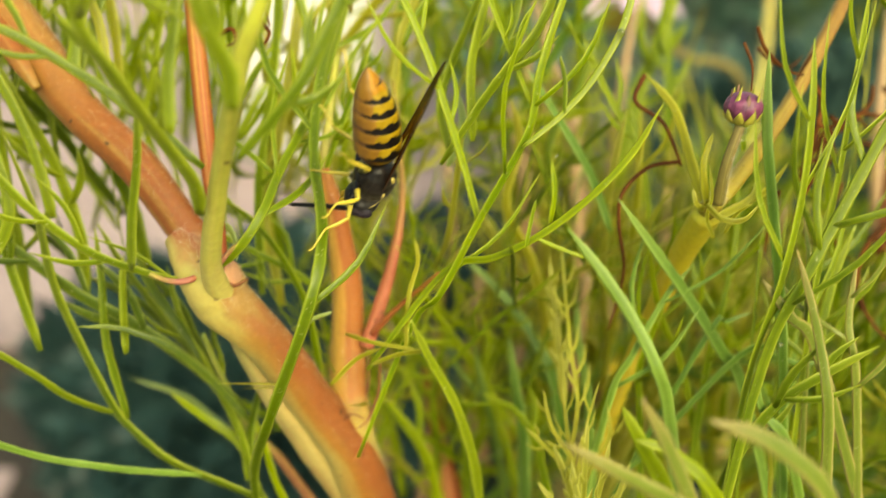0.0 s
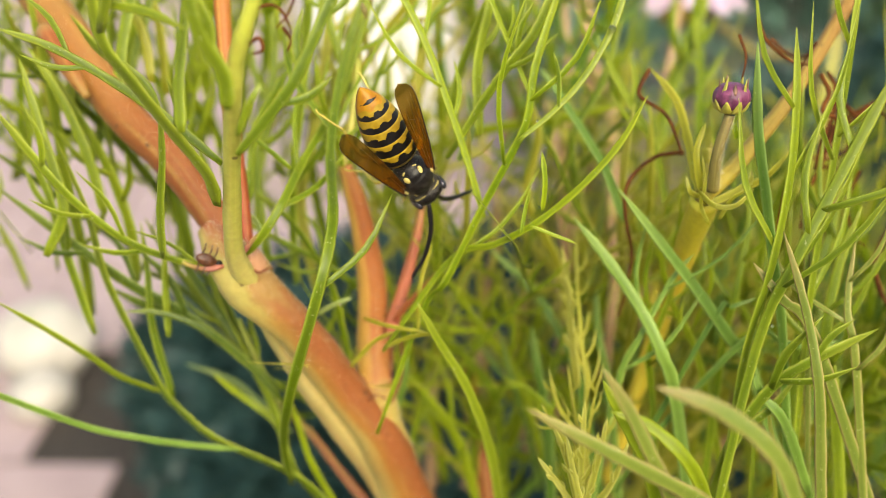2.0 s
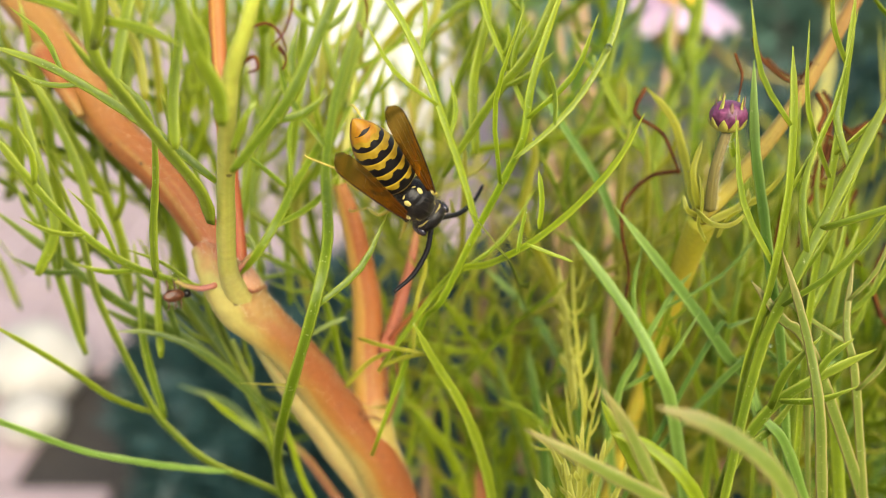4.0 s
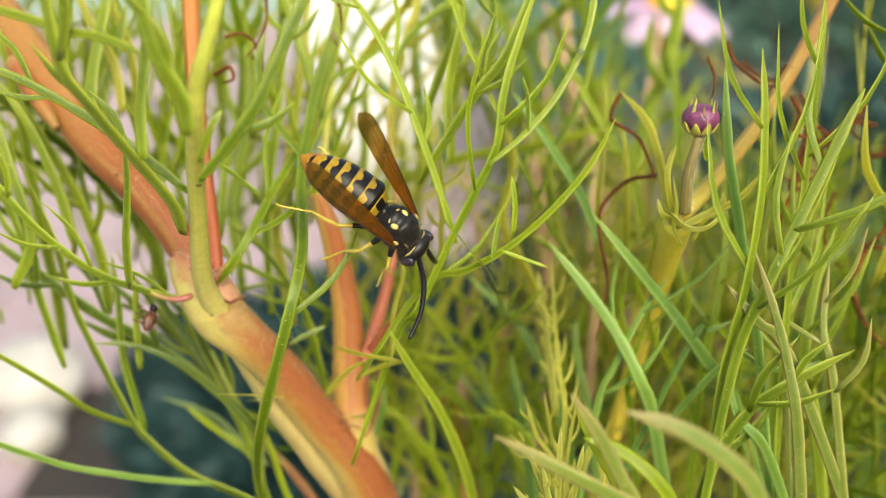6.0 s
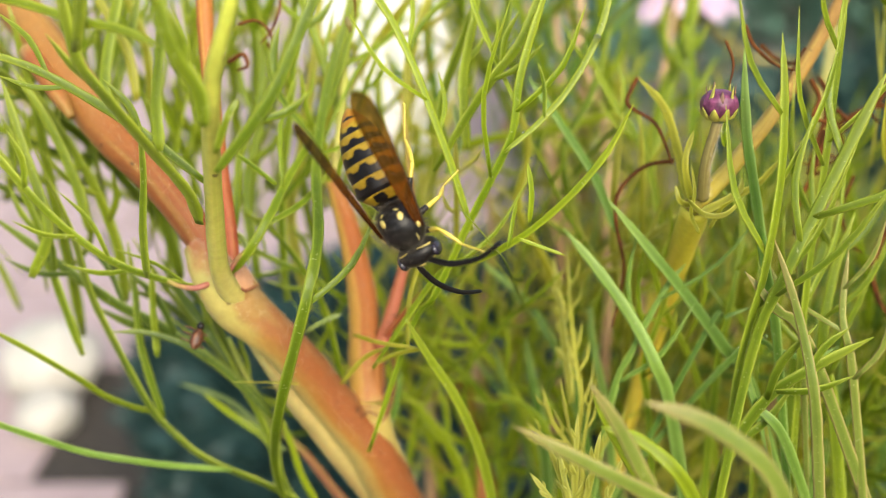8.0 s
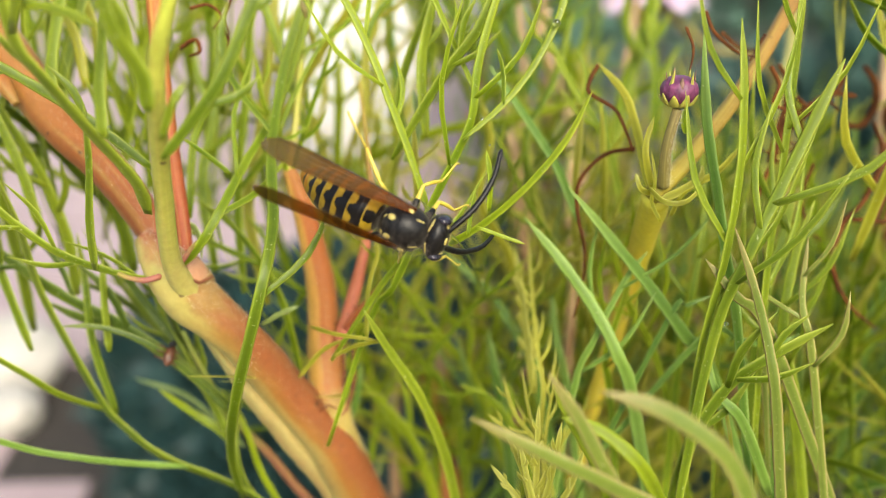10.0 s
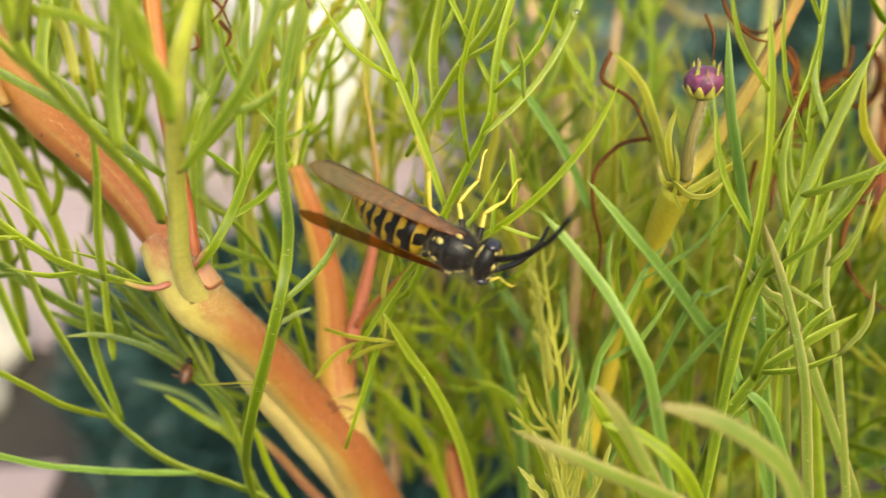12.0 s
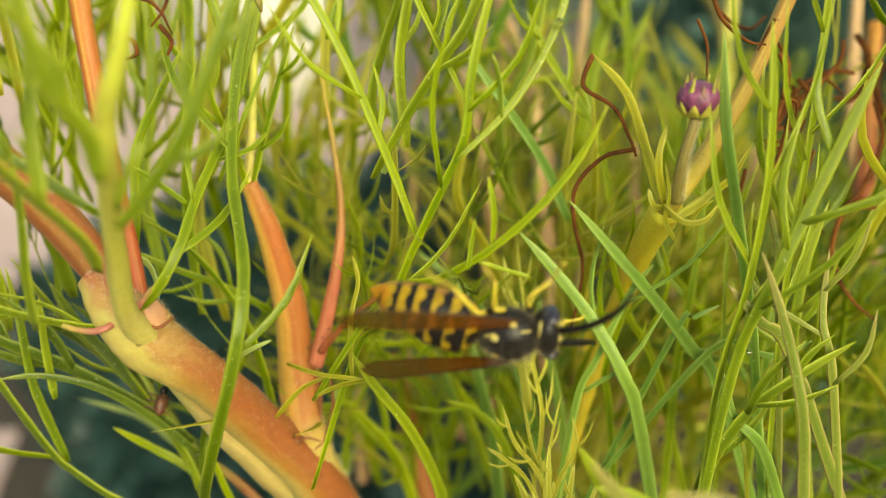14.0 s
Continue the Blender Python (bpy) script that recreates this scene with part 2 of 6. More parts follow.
# ---- making parts ----
def mesh_object(name, verts, faces, material, parent=None, label="", along=None, smooth=True, margin=0):
    me = bpy.data.meshes.new(name)
    me.from_pydata(verts, [], faces)
    me.materials.append(material)
    if smooth:
        me.polygons.foreach_set("use_smooth", [True] * len(me.polygons))
    if along is not None:
        at = me.attributes.new("along", "FLOAT", "POINT")
        at.data.foreach_set("value", along)
    me.update()
    if margin:
        at = me.attributes.new("margin", "FLOAT", "POINT")
        at.data.foreach_set("value", [abs(math.cos(2 * math.pi * (i % margin) / margin)) for i in range(len(verts))])
    ob = new(name, me)
    if parent:
        ob.parent = parent
    if label:
        tagged(ob, label)
    return ob


def part(name, bm, material, parent, label=""):
    me = bpy.data.meshes.new(name)
    bm.to_mesh(me)
    bm.free()
    me.materials.append(material)
    me.polygons.foreach_set("use_smooth", [True] * len(me.polygons))
    ob = new(name, me)
    ob.parent = parent
    if label:
        tagged(ob, label)
    return ob


def spline(points, per=5):
    """A smooth line through the points (Catmull-Rom)."""
    p = [Vector(q) for q in points]
    p = [p[0] * 2 - p[1]] + p + [p[-1] * 2 - p[-2]]
    line = []
    for i in range(1, len(p) - 2):
        a, b, c, d = p[i - 1 : i + 3]
        for k in range(per):
            t = k / per
            line.append(0.5 * (2 * b + (c - a) * t + (2 * a - 5 * b + 4 * c - d) * t * t + (3 * b - a - 3 * c + d) * t ** 3))
    return line + [p[-2]]


def sweep(line, widths, flat, side, sides=8, groove=0.0, verts=None, faces=None, along=None, span=(0, 1)):
    """A closed skin round a line; flat: thickness over width; groove: depth of the channel on both faces."""
    verts, faces, along = ([], [], []) if verts is None else (verts, faces, along)
    first, n = len(verts), len(line)
    for i, p in enumerate(line):
        t = (line[min(i + 1, n - 1)] - line[max(i - 1, 0)]).normalized()
        s = (side - t * side.dot(t)).normalized()
        u = t.cross(s)
        for k in range(sides):
            a = 2 * math.pi * k / sides
            c, sn = math.cos(a), math.sin(a)
            h = sn * flat * (1 - groove * (1 - abs(c)) ** 0.5)
            verts.append(p + (s * c + u * h) * widths[i])
            along.append(span[0] + (span[1] - span[0]) * i / (n - 1))
    for i in range(n - 1):
        for k in range(sides):
            a, b = first + i * sides + k, first + i * sides + (k + 1) % sides
            faces.append((a, b, b + sides, a + sides))
    faces.append(tuple(range(first + sides - 1, first - 1, -1)))
    faces.append(tuple(range(first + (n - 1) * sides, first + n * sides)))
    return verts, faces, along


rnd = random.Random(4)


def blade(points, r0, r1, lobes=0, per=5, sides=8, turn=None, lobe_len=1.0, rng=rnd):
    """A narrow leaf: tapered channelled blade, with pinnate side lobes. Lengths in mm."""
    line = spline(points, per)
    n = len(line)
    lean = rng.uniform(-0.6, 0.6) if turn is None else turn
    face = Vector((math.sin(lean), -math.cos(lean), 0.35))
    length = sum((line[i + 1] - line[i]).length for i in range(n - 1))
    widths = []
    for i in range(n):
        f = i / (n - 1)
        w = r0 + (r1 - r0) * f
        w *= 0.80 + 0.2 * math.sin(min(f * 3.2, 1) * math.pi / 2)
        w *= 1 + 0.06 * math.sin(i * 2.1 + lean * 9)
        w *= min(1.0, 0.62 + f * 6)
        if f > 0.80:
            w *= max(0.10, 1 - ((f - 0.80) / 0.20) ** 2.0)
        widths.append(w)
    mid = (line[-1] - line[0]).normalized()
    side = face.cross(mid).normalized()
    v, fc, al = sweep(line, widths, 0.27, side, sides, 0.5)
    for j in range(lobes):
        f = 0.22 + 0.66 * (j + rng.uniform(0.1, 0.9)) / lobes
        i = min(int(f * (n - 1)), n - 2)
        t = (line[i + 1] - line[i]).normalized()
        s = (side - t * side.dot(t)).normalized() * (1 if j % 2 else -1)
        u = t.cross(s)
        reach = min(length * 0.28, 13) * rng.uniform(0.6, 1.15) * lobe_len
        w = widths[i] * rng.uniform(0.55, 0.75)
        a, b, c = rng.uniform(0.7, 1.0), rng.uniform(0.45, 0.8), rng.uniform(-0.3, 0.3)
        p0 = line[i]
        p1 = p0 + (t * a + s * b + u * c) * reach * 0.5
        p2 = p1 + (t * (a + 0.35) + s * b * 0.45 + u * c) * reach * 0.45
        sub = spline([p0, p1, p2], 3)
        m = len(sub)
        ws = [w * (0.75 + 0.3 * math.sin(math.pi * k / (m - 1))) * (1 if k < m - 3 else (0.86, 0.56, 0.10)[k - m + 3]) for k in range(m)]
        sweep(sub, ws, 0.40, s.cross(t).cross(t), sides, 0.45, v, fc, al, (0.3, 1.0))
    return v, fc, al


# ---- the plant ----
plant = tagged(new("daisy_shrub"), "feathery green daisy shrub with orange-red stems in soil", "plant")
plant.location = (0.025, 0.125, 0.0)
SHIFT = Vector(plant.location)


def place(v):
    return [q * MM - SHIFT for q in v]


def stem(name, points, radii, material, label=""):
    pts = spline(points, 11)
    n, m = len(pts), len(radii)
    ws = []
    for i in range(n):
        f = i / (n - 1) * (m - 1)
        k = min(int(f), m - 2)
        w = radii[k] + (radii[k + 1] - radii[k]) * (f - k)
        ws.append(w * (1 + 0.006 * math.sin(i * 1.7) + 0.018 * math.sin(i * 0.37)))
    sides = 22
    v, f, a = sweep(pts, ws, 0.96, Vector((0.8, -0.3, 0.2)), sides)
    for i in range(n):
        for k in range(sides):
            t = 2 * math.pi * k / sides
            lump = noise.noise(Vector((math.cos(t) * 1.4, math.sin(t) * 1.4, i * 0.22 + n)))
            ridge = math.cos(5 * t + 0.05 * i)
            v[i * sides + k] = pts[i] + (v[i * sides + k] - pts[i]) * (1 + 0.055 * lump + 0.022 * ridge)
    ob = mesh_object(name, place(v), f, MAT[material], plant, label, a)
    long = sum((pts[i + 1] - pts[i]).length for i in range(n - 1)) * 0.12
    skin = []
    for i in range(n):
        for k in range(sides):
            t = 2 * math.pi * k / sides
            skin.extend((math.cos(t), math.sin(t), long * i / (n - 1)))
    ob.data.attributes.new("skin", "FLOAT_VECTOR", "POINT").data.foreach_set("vector", skin)
    return ob


def leaf(points, r0, r1, material, lobes=0, name="leaf", label=""):
    v, f, a = blade(points, r0, r1, lobes, lobe_len=0.5 if material == "leaf_lime" else 1.0)
    return mesh_object(name, place(v), f, MAT[material], plant, label, a, margin=8)


stem('main_stem', [(1.4, 72.6, 813.1), (-3.2, 73.2, 825.4), (-6.6, 71.0, 837.8), (-10.9, 69.3, 846.7), (-14.5, 67.5, 854.2), (-18.2, 66.8, 859.0), (-19.4, 66.6, 861.5), (-20.8, 67.6, 863.1), (-22.1, 68.9, 864.2)], [3.74, 3.19, 2.74, 2.33, 2.12, 2.57, 2.42, 1.89, 1.12], 'stem_red', 'thick orange-red stem with a pale node')
stem('upper_stem', [(-17.4, 66.6, 860.0), (-21.5, 69.9, 864.5), (-26.2, 73.9, 868.9), (-32.0, 78.3, 872.4), (-39.8, 85.7, 879.5), (-51.1, 95.5, 888.7)], [1.80, 1.66, 1.80, 2.0, 2.2, 2.4], 'stem_red_upper', 'leaning orange-red upper stem')
stem('thin_stem', [(-21.0, 71.9, 852.2), (-19.3, 71.9, 846.6), (-17.3, 72.2, 841.0), (-14.2, 72.5, 836.3), (-11.5, 72.7, 831.2), (-8.4, 72.9, 825.8), (-2.6, 73.8, 814.9)], [0.25, 0.34, 0.42, 0.50, 0.56, 0.64, 0.75], 'stem_lean', 'thin stem, green above and pink below')
stem('leaf_scar', [(-18.02, 65.09, 863.03), (-17.89, 64.77, 862.49), (-17.49, 64.82, 862.06), (-16.91, 65.34, 861.50), (-16.38, 65.88, 861.46), (-15.96, 66.77, 861.34)], [0.06, 0.12, 0.16, 0.16, 0.12, 0.06], 'scar_edge', '')
stem('leaf_base', [(-19.9, 65.1, 862.4), (-20.4, 64.4, 862.5), (-21.3, 64.2, 862.4), (-22.5, 64.4, 862.5), (-23.6, 64.7, 862.8)], [0.30, 0.30, 0.26, 0.22, 0.20], 'leaf_base', 'purplish leaf base clasping the node')
stem('leaf_base', [(-18.8, 65.2, 863.2), (-17.9, 64.6, 864.0), (-17.1, 64.5, 865.1), (-16.3, 64.6, 865.9)], [0.30, 0.24, 0.20, 0.20], 'leaf_base', 'purplish leaf base clasping the node')
stem('sheath_edge', [(-5.16, 73.75, 850.29), (-5.02, 72.96, 849.09), (-5.05, 72.02, 848.01), (-5.11, 71.44, 846.33), (-5.50, 70.92, 845.17), (-6.37, 70.73, 843.96), (-7.12, 69.12, 844.55), (-7.83, 68.44, 845.28)], [0.05, 0.09, 0.12, 0.14, 0.14, 0.12, 0.09, 0.05], 'scar_edge', '')
stem('lower_stem', [(-17.2, 67.3, 855.1), (-15.7, 68.4, 851.3), (-13.6, 69.0, 846.7), (-10.6, 70.5, 839.8), (-6.9, 72.1, 831.2), (-1.6, 73.9, 815.3)], [0.78, 1.25, 1.55, 1.75, 1.70, 1.65], 'stem_pale', 'pale yellow stem behind the red one')
stem('front_shoot', [(-17.0, 68.6, 856.4), (-18.0, 66.0, 860.0), (-18.4, 63.9, 863.6), (-18.0, 61.9, 867.1), (-16.6, 58.1, 873.9), (-14.8, 53.4, 881.4), (-14.0, 52.2, 884.8), (-12.9, 51.4, 887.5), (-11.9, 51.3, 890.2), (-11.0, 52.3, 893.9)], [1.0, 1.28, 0.90, 0.80, 0.70, 0.63, 0.59, 0.52, 0.44, 0.33], 'stem_green', 'upright green front shoot')
stem('red_shoot', [(-18.1, 66.5, 860.6), (-18.9, 69.8, 866.4), (-19.9, 73.1, 873.3), (-21.1, 78.5, 881.9), (-21.7, 83.7, 890.3)], [0.66, 0.72, 0.77, 0.81, 0.85], 'stem_red2', 'slender red shoot')
stem('side_stem', [(-4.5, 72.0, 833.5), (-6.0, 71.6, 838.4), (-6.8, 71.3, 842.9), (-7.1, 72.7, 846.2), (-7.2, 74.3, 850.0), (-7.4, 75.6, 855.2), (-8.6, 76.9, 862.3), (-10.0, 77.8, 867.2)], [2.00, 2.25, 2.15, 1.95, 1.78, 1.55, 1.19, 0.73], 'stem_mix', 'red side stem with a pale foot')
stem('side_branch', [(-5.4, 72.7, 850.3), (-4.0, 74.6, 854.4), (-2.7, 76.8, 859.1), (-2.1, 79.6, 863.6), (-2.5, 82.6, 868.6), (-3.2, 85.7, 873.8)], [0.72, 0.72, 0.52, 0.35, 0.26, 0.18], 'stem_mix2', 'forked red twig')
stem('twig', [(-4.8, 72.7, 851.9), (-2.5, 71.7, 855.6), (0.8, 68.7, 861.1)], [0.34, 0.25, 0.21], 'stem_red2', '')
stem('yellow_branch', [(21.0, 76.1, 826.5), (22.8, 76.5, 839.3), (24.2, 75.2, 851.3), (24.3, 71.6, 861.3), (23.3, 65.7, 869.4)], [0.86, 0.91, 1.00, 1.22, 1.30], 'stem_yellow', 'yellow-green branch')
stem('upper_branch', [(22.7, 64.8, 869.8), (26.7, 68.3, 872.0), (32.7, 74.4, 876.1), (38.1, 80.7, 880.9), (45.0, 89.3, 887.5)], [0.86, 0.80, 0.72, 0.72, 0.74], 'stem_orange', 'orange-tinged upper branch')
stem('bud_stalk', [(23.3, 64.3, 870.8), (23.0, 63.9, 874.3), (23.6, 64.3, 877.6)], [0.50, 0.44, 0.40], 'stem_olive', '')
stem('withered_leaf', [(28.9, 76.2, 883.0), (29.8, 75.4, 881.2), (32.1, 75.1, 879.5), (34.2, 75.7, 878.9)], [0.18, 0.17, 0.14, 0.09], 'withered', 'curled withered brown leaf')
stem('withered_leaf', [(35.0, 76.6, 880.8), (34.3, 76.1, 879.8), (33.5, 75.5, 878.5)], [0.14, 0.13, 0.07], 'withered', 'curled withered brown leaf')
stem('withered_leaf', [(36.1, 76.5, 877.8), (36.6, 75.2, 876.4), (35.8, 73.8, 875.0), (37.4, 74.1, 874.1), (37.4, 73.8, 872.0)], [0.22, 0.21, 0.19, 0.15, 0.11], 'withered', 'curled withered brown leaf')
stem('withered_leaf', [(38.0, 75.7, 873.0), (37.0, 74.1, 869.6), (35.6, 72.8, 866.7), (35.1, 71.4, 863.8)], [0.24, 0.23, 0.19, 0.12], 'withered', 'curled withered brown leaf')
stem('withered_leaf', [(41.5, 81.4, 873.3), (42.9, 80.9, 872.3), (44.2, 81.4, 873.3), (46.0, 80.8, 872.0)], [0.24, 0.22, 0.18, 0.12], 'withered', 'curled withered brown leaf')
stem('withered_leaf', [(41.6, 82.3, 872.4), (42.3, 80.1, 869.6), (40.2, 78.6, 868.4), (36.5, 77.9, 868.9)], [0.18, 0.17, 0.14, 0.09], 'withered', 'curled withered brown leaf')
stem('withered_leaf', [(43.9, 79.6, 866.7), (42.3, 77.4, 863.9), (42.7, 75.3, 861.2), (43.6, 74.0, 860.6)], [0.18, 0.17, 0.14, 0.09], 'withered', 'curled withered brown leaf')
stem('withered_leaf', [(20.1, 78.5, 877.5), (19.0, 77.0, 876.1), (19.0, 75.8, 875.4), (21.1, 74.3, 874.3), (22.0, 72.4, 872.5), (22.2, 70.8, 871.5)], [0.22, 0.21, 0.20, 0.18, 0.14, 0.11], 'withered', 'curled withered brown leaf')
stem('withered_leaf', [(23.1, 73.3, 870.9), (20.3, 73.4, 870.2), (18.0, 72.8, 867.8), (17.9, 71.9, 864.8), (18.8, 71.0, 861.0), (18.6, 70.4, 857.7), (18.0, 69.8, 854.5)], [0.20, 0.20, 0.19, 0.18, 0.16, 0.13, 0.11], 'withered', 'curled withered brown leaf')
stem('withered_leaf', [(25.9, 71.8, 882.5), (26.1, 69.8, 881.1), (24.9, 66.5, 879.9)], [0.13, 0.12, 0.06], 'withered', 'curled withered brown leaf')
stem('withered_leaf', [(34.3, 74.6, 867.7), (34.0, 74.1, 863.7), (33.7, 72.9, 861.2)], [0.19, 0.17, 0.10], 'withered', 'curled withered brown leaf')
stem('withered_leaf', [(-15.3, 85.4, 888.0), (-14.6, 82.7, 884.2), (-15.3, 81.2, 881.8), (-16.5, 80.5, 880.4)], [0.15, 0.14, 0.12, 0.08], 'withered', 'curled withered brown leaf')
stem('withered_leaf', [(-9.2, 82.1, 886.7), (-7.4, 81.4, 885.2), (-7.1, 80.3, 882.8)], [0.15, 0.13, 0.07], 'withered', 'curled withered brown leaf')
stem('withered_leaf', [(-18.3, 80.0, 882.4), (-16.7, 80.2, 882.7), (-15.5, 79.8, 881.9), (-14.7, 79.0, 880.2)], [0.17, 0.16, 0.13, 0.08], 'withered', 'curled withered brown leaf')
leaf([(-31.5, 58.4, 889.2), (-27.0, 56.8, 888.6), (-23.2, 55.0, 887.9), (-19.8, 53.5, 887.6), (-16.9, 51.8, 886.9)], 0.34, 0.31, 'leaf_mid')
leaf([(-18.1, 58.4, 871.4), (-18.2, 57.1, 874.6), (-20.5, 56.3, 878.8), (-22.3, 55.3, 882.5), (-23.7, 55.1, 885.1), (-24.1, 55.4, 888.7), (-24.1, 56.1, 893.2)], 0.69, 0.52, 'leaf_mid', lobes=3)
leaf([(-14.4, 50.2, 882.1), (-14.5, 50.3, 884.4), (-15.6, 50.4, 886.8), (-16.4, 51.0, 889.6), (-16.6, 52.2, 893.6)], 0.65, 0.51, 'leaf_mid', lobes=2)
leaf([(-14.5, 51.9, 878.3), (-12.4, 52.5, 880.7), (-10.4, 53.2, 883.3), (-8.7, 54.5, 886.7), (-7.3, 55.9, 889.7), (-6.3, 57.3, 892.7)], 0.41, 0.44, 'leaf_mid', lobes=4)
leaf([(-14.2, 51.3, 879.9), (-13.0, 51.1, 882.5), (-12.3, 51.6, 883.5)], 0.31, 0.20, 'leaf_mid')
leaf([(-24.0, 61.0, 865.2), (-23.4, 60.4, 869.9), (-22.6, 60.4, 874.7), (-22.3, 60.7, 879.2)], 0.46, 0.25, 'leaf_mid')
leaf([(-18.7, 53.7, 879.2), (-18.9, 55.2, 882.3), (-18.6, 56.6, 885.4), (-18.5, 57.9, 888.2)], 0.52, 0.32, 'leaf_mid')
leaf([(-18.3, 62.1, 873.5), (-23.3, 63.3, 877.4), (-27.9, 64.0, 880.4), (-31.6, 64.2, 882.5), (-35.6, 64.2, 883.9)], 0.45, 0.30, 'leaf_mid', lobes=3)
leaf([(-9.7, 67.3, 826.4), (-13.3, 66.9, 833.2), (-16.9, 66.9, 836.6), (-24.0, 68.2, 839.5), (-28.0, 69.4, 842.8), (-29.6, 69.8, 845.3), (-32.4, 70.9, 852.7), (-33.7, 70.9, 858.4), (-34.0, 70.4, 865.5), (-36.2, 70.9, 874.1)], 0.74, 0.46, 'leaf_mid')
leaf([(-29.2, 70.1, 843.9), (-32.6, 67.9, 847.6), (-34.6, 66.6, 850.9), (-37.8, 65.6, 854.7), (-41.6, 64.7, 858.5)], 0.44, 0.30, 'leaf_mid')
leaf([(-28.3, 69.8, 843.6), (-29.5, 70.9, 849.2), (-30.0, 71.7, 852.6), (-30.2, 73.3, 857.3), (-30.7, 74.9, 861.9)], 0.46, 0.30, 'leaf_mid')
leaf([(-21.2, 67.4, 838.6), (-27.0, 65.7, 840.8), (-30.6, 64.7, 842.4), (-35.0, 63.9, 844.3), (-40.5, 60.9, 850.1), (-41.2, 58.3, 853.5)], 0.36, 0.28, 'leaf_blue')
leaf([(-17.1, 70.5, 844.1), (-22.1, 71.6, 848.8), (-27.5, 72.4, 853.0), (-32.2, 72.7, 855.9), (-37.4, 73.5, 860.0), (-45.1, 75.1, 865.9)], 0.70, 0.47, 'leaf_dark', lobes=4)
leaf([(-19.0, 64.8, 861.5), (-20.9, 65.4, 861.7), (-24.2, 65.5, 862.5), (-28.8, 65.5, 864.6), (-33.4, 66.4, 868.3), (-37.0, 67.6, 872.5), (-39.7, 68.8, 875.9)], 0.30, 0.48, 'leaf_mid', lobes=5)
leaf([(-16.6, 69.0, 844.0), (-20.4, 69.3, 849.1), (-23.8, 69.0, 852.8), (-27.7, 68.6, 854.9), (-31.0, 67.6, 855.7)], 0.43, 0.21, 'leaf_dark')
leaf([(-17.4, 76.7, 833.3), (-22.4, 81.4, 834.5), (-26.4, 85.3, 834.6), (-33.7, 90.1, 833.6)], 0.36, 0.28, 'leaf_pale')
leaf([(-17.1, 70.6, 834.8), (-18.0, 72.5, 837.9), (-22.0, 73.5, 841.0), (-24.9, 73.3, 844.1)], 0.55, 0.30, 'leaf')
leaf([(-16.0, 67.5, 833.7), (-15.6, 63.5, 842.9), (-13.5, 58.7, 853.0), (-10.3, 57.9, 864.1), (-9.5, 62.6, 868.3), (-10.6, 72.0, 871.5), (-10.1, 79.9, 876.6), (-8.2, 86.6, 882.9), (-6.9, 91.4, 888.9)], 0.50, 0.48, 'leaf_mid', lobes=2)
leaf([(-18.6, 65.4, 862.8), (-16.2, 64.4, 865.6), (-14.3, 66.2, 868.4), (-13.3, 71.5, 869.9), (-10.7, 79.1, 873.5), (-8.3, 86.4, 880.1), (-6.1, 92.4, 888.2)], 0.40, 0.41, 'leaf_node', lobes=5)
leaf([(-19.5, 70.5, 865.0), (-17.9, 69.6, 864.9), (-17.1, 68.3, 864.1), (-16.8, 66.9, 863.0)], 0.31, 0.25, 'leaf_pale')
leaf([(-37.9, 68.7, 861.1), (-35.9, 70.0, 865.7), (-37.6, 72.3, 872.6), (-39.2, 74.3, 878.8)], 0.58, 0.35, 'leaf_mid')
leaf([(-35.8, 70.9, 850.8), (-38.2, 73.5, 858.4), (-40.1, 75.8, 865.3), (-43.5, 78.0, 872.1)], 0.56, 0.38, 'leaf_mid', lobes=3)
leaf([(-34.7, 76.1, 862.1), (-36.0, 77.7, 867.5), (-38.4, 79.5, 873.3), (-41.3, 80.8, 878.1)], 0.62, 0.38, 'leaf_mid')
leaf([(-33.1, 77.5, 853.3), (-33.5, 79.0, 859.3), (-35.4, 80.5, 865.7), (-38.0, 81.6, 870.9), (-40.9, 82.8, 876.4)], 0.72, 0.40, 'leaf_mid', lobes=3)
leaf([(-27.9, 80.7, 854.3), (-29.2, 82.1, 861.1), (-32.2, 83.1, 867.2), (-35.7, 82.8, 870.4)], 0.83, 0.49, 'leaf_mid', lobes=2)
leaf([(-33.1, 82.0, 868.9), (-33.1, 84.5, 874.1), (-31.3, 87.2, 879.9), (-30.3, 89.1, 884.1)], 0.64, 0.41, 'leaf_mid')
leaf([(-32.5, 77.3, 870.6), (-32.0, 80.8, 878.1), (-30.8, 83.6, 884.0), (-30.1, 85.9, 889.0)], 0.66, 0.52, 'leaf_mid')
leaf([(-30.3, 83.0, 874.0), (-31.2, 85.2, 878.6), (-34.0, 87.4, 883.3), (-36.3, 89.6, 888.0)], 0.52, 0.40, 'leaf_yellow')
leaf([(-30.7, 88.5, 871.0), (-31.6, 91.9, 878.2), (-33.7, 94.2, 883.2), (-34.0, 96.1, 887.1)], 0.55, 0.40, 'leaf_yellow')
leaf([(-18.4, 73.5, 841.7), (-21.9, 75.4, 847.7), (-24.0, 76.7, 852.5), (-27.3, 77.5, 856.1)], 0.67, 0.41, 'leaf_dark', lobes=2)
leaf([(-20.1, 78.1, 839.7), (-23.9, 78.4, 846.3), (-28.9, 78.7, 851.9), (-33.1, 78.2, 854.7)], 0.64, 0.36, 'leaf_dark')
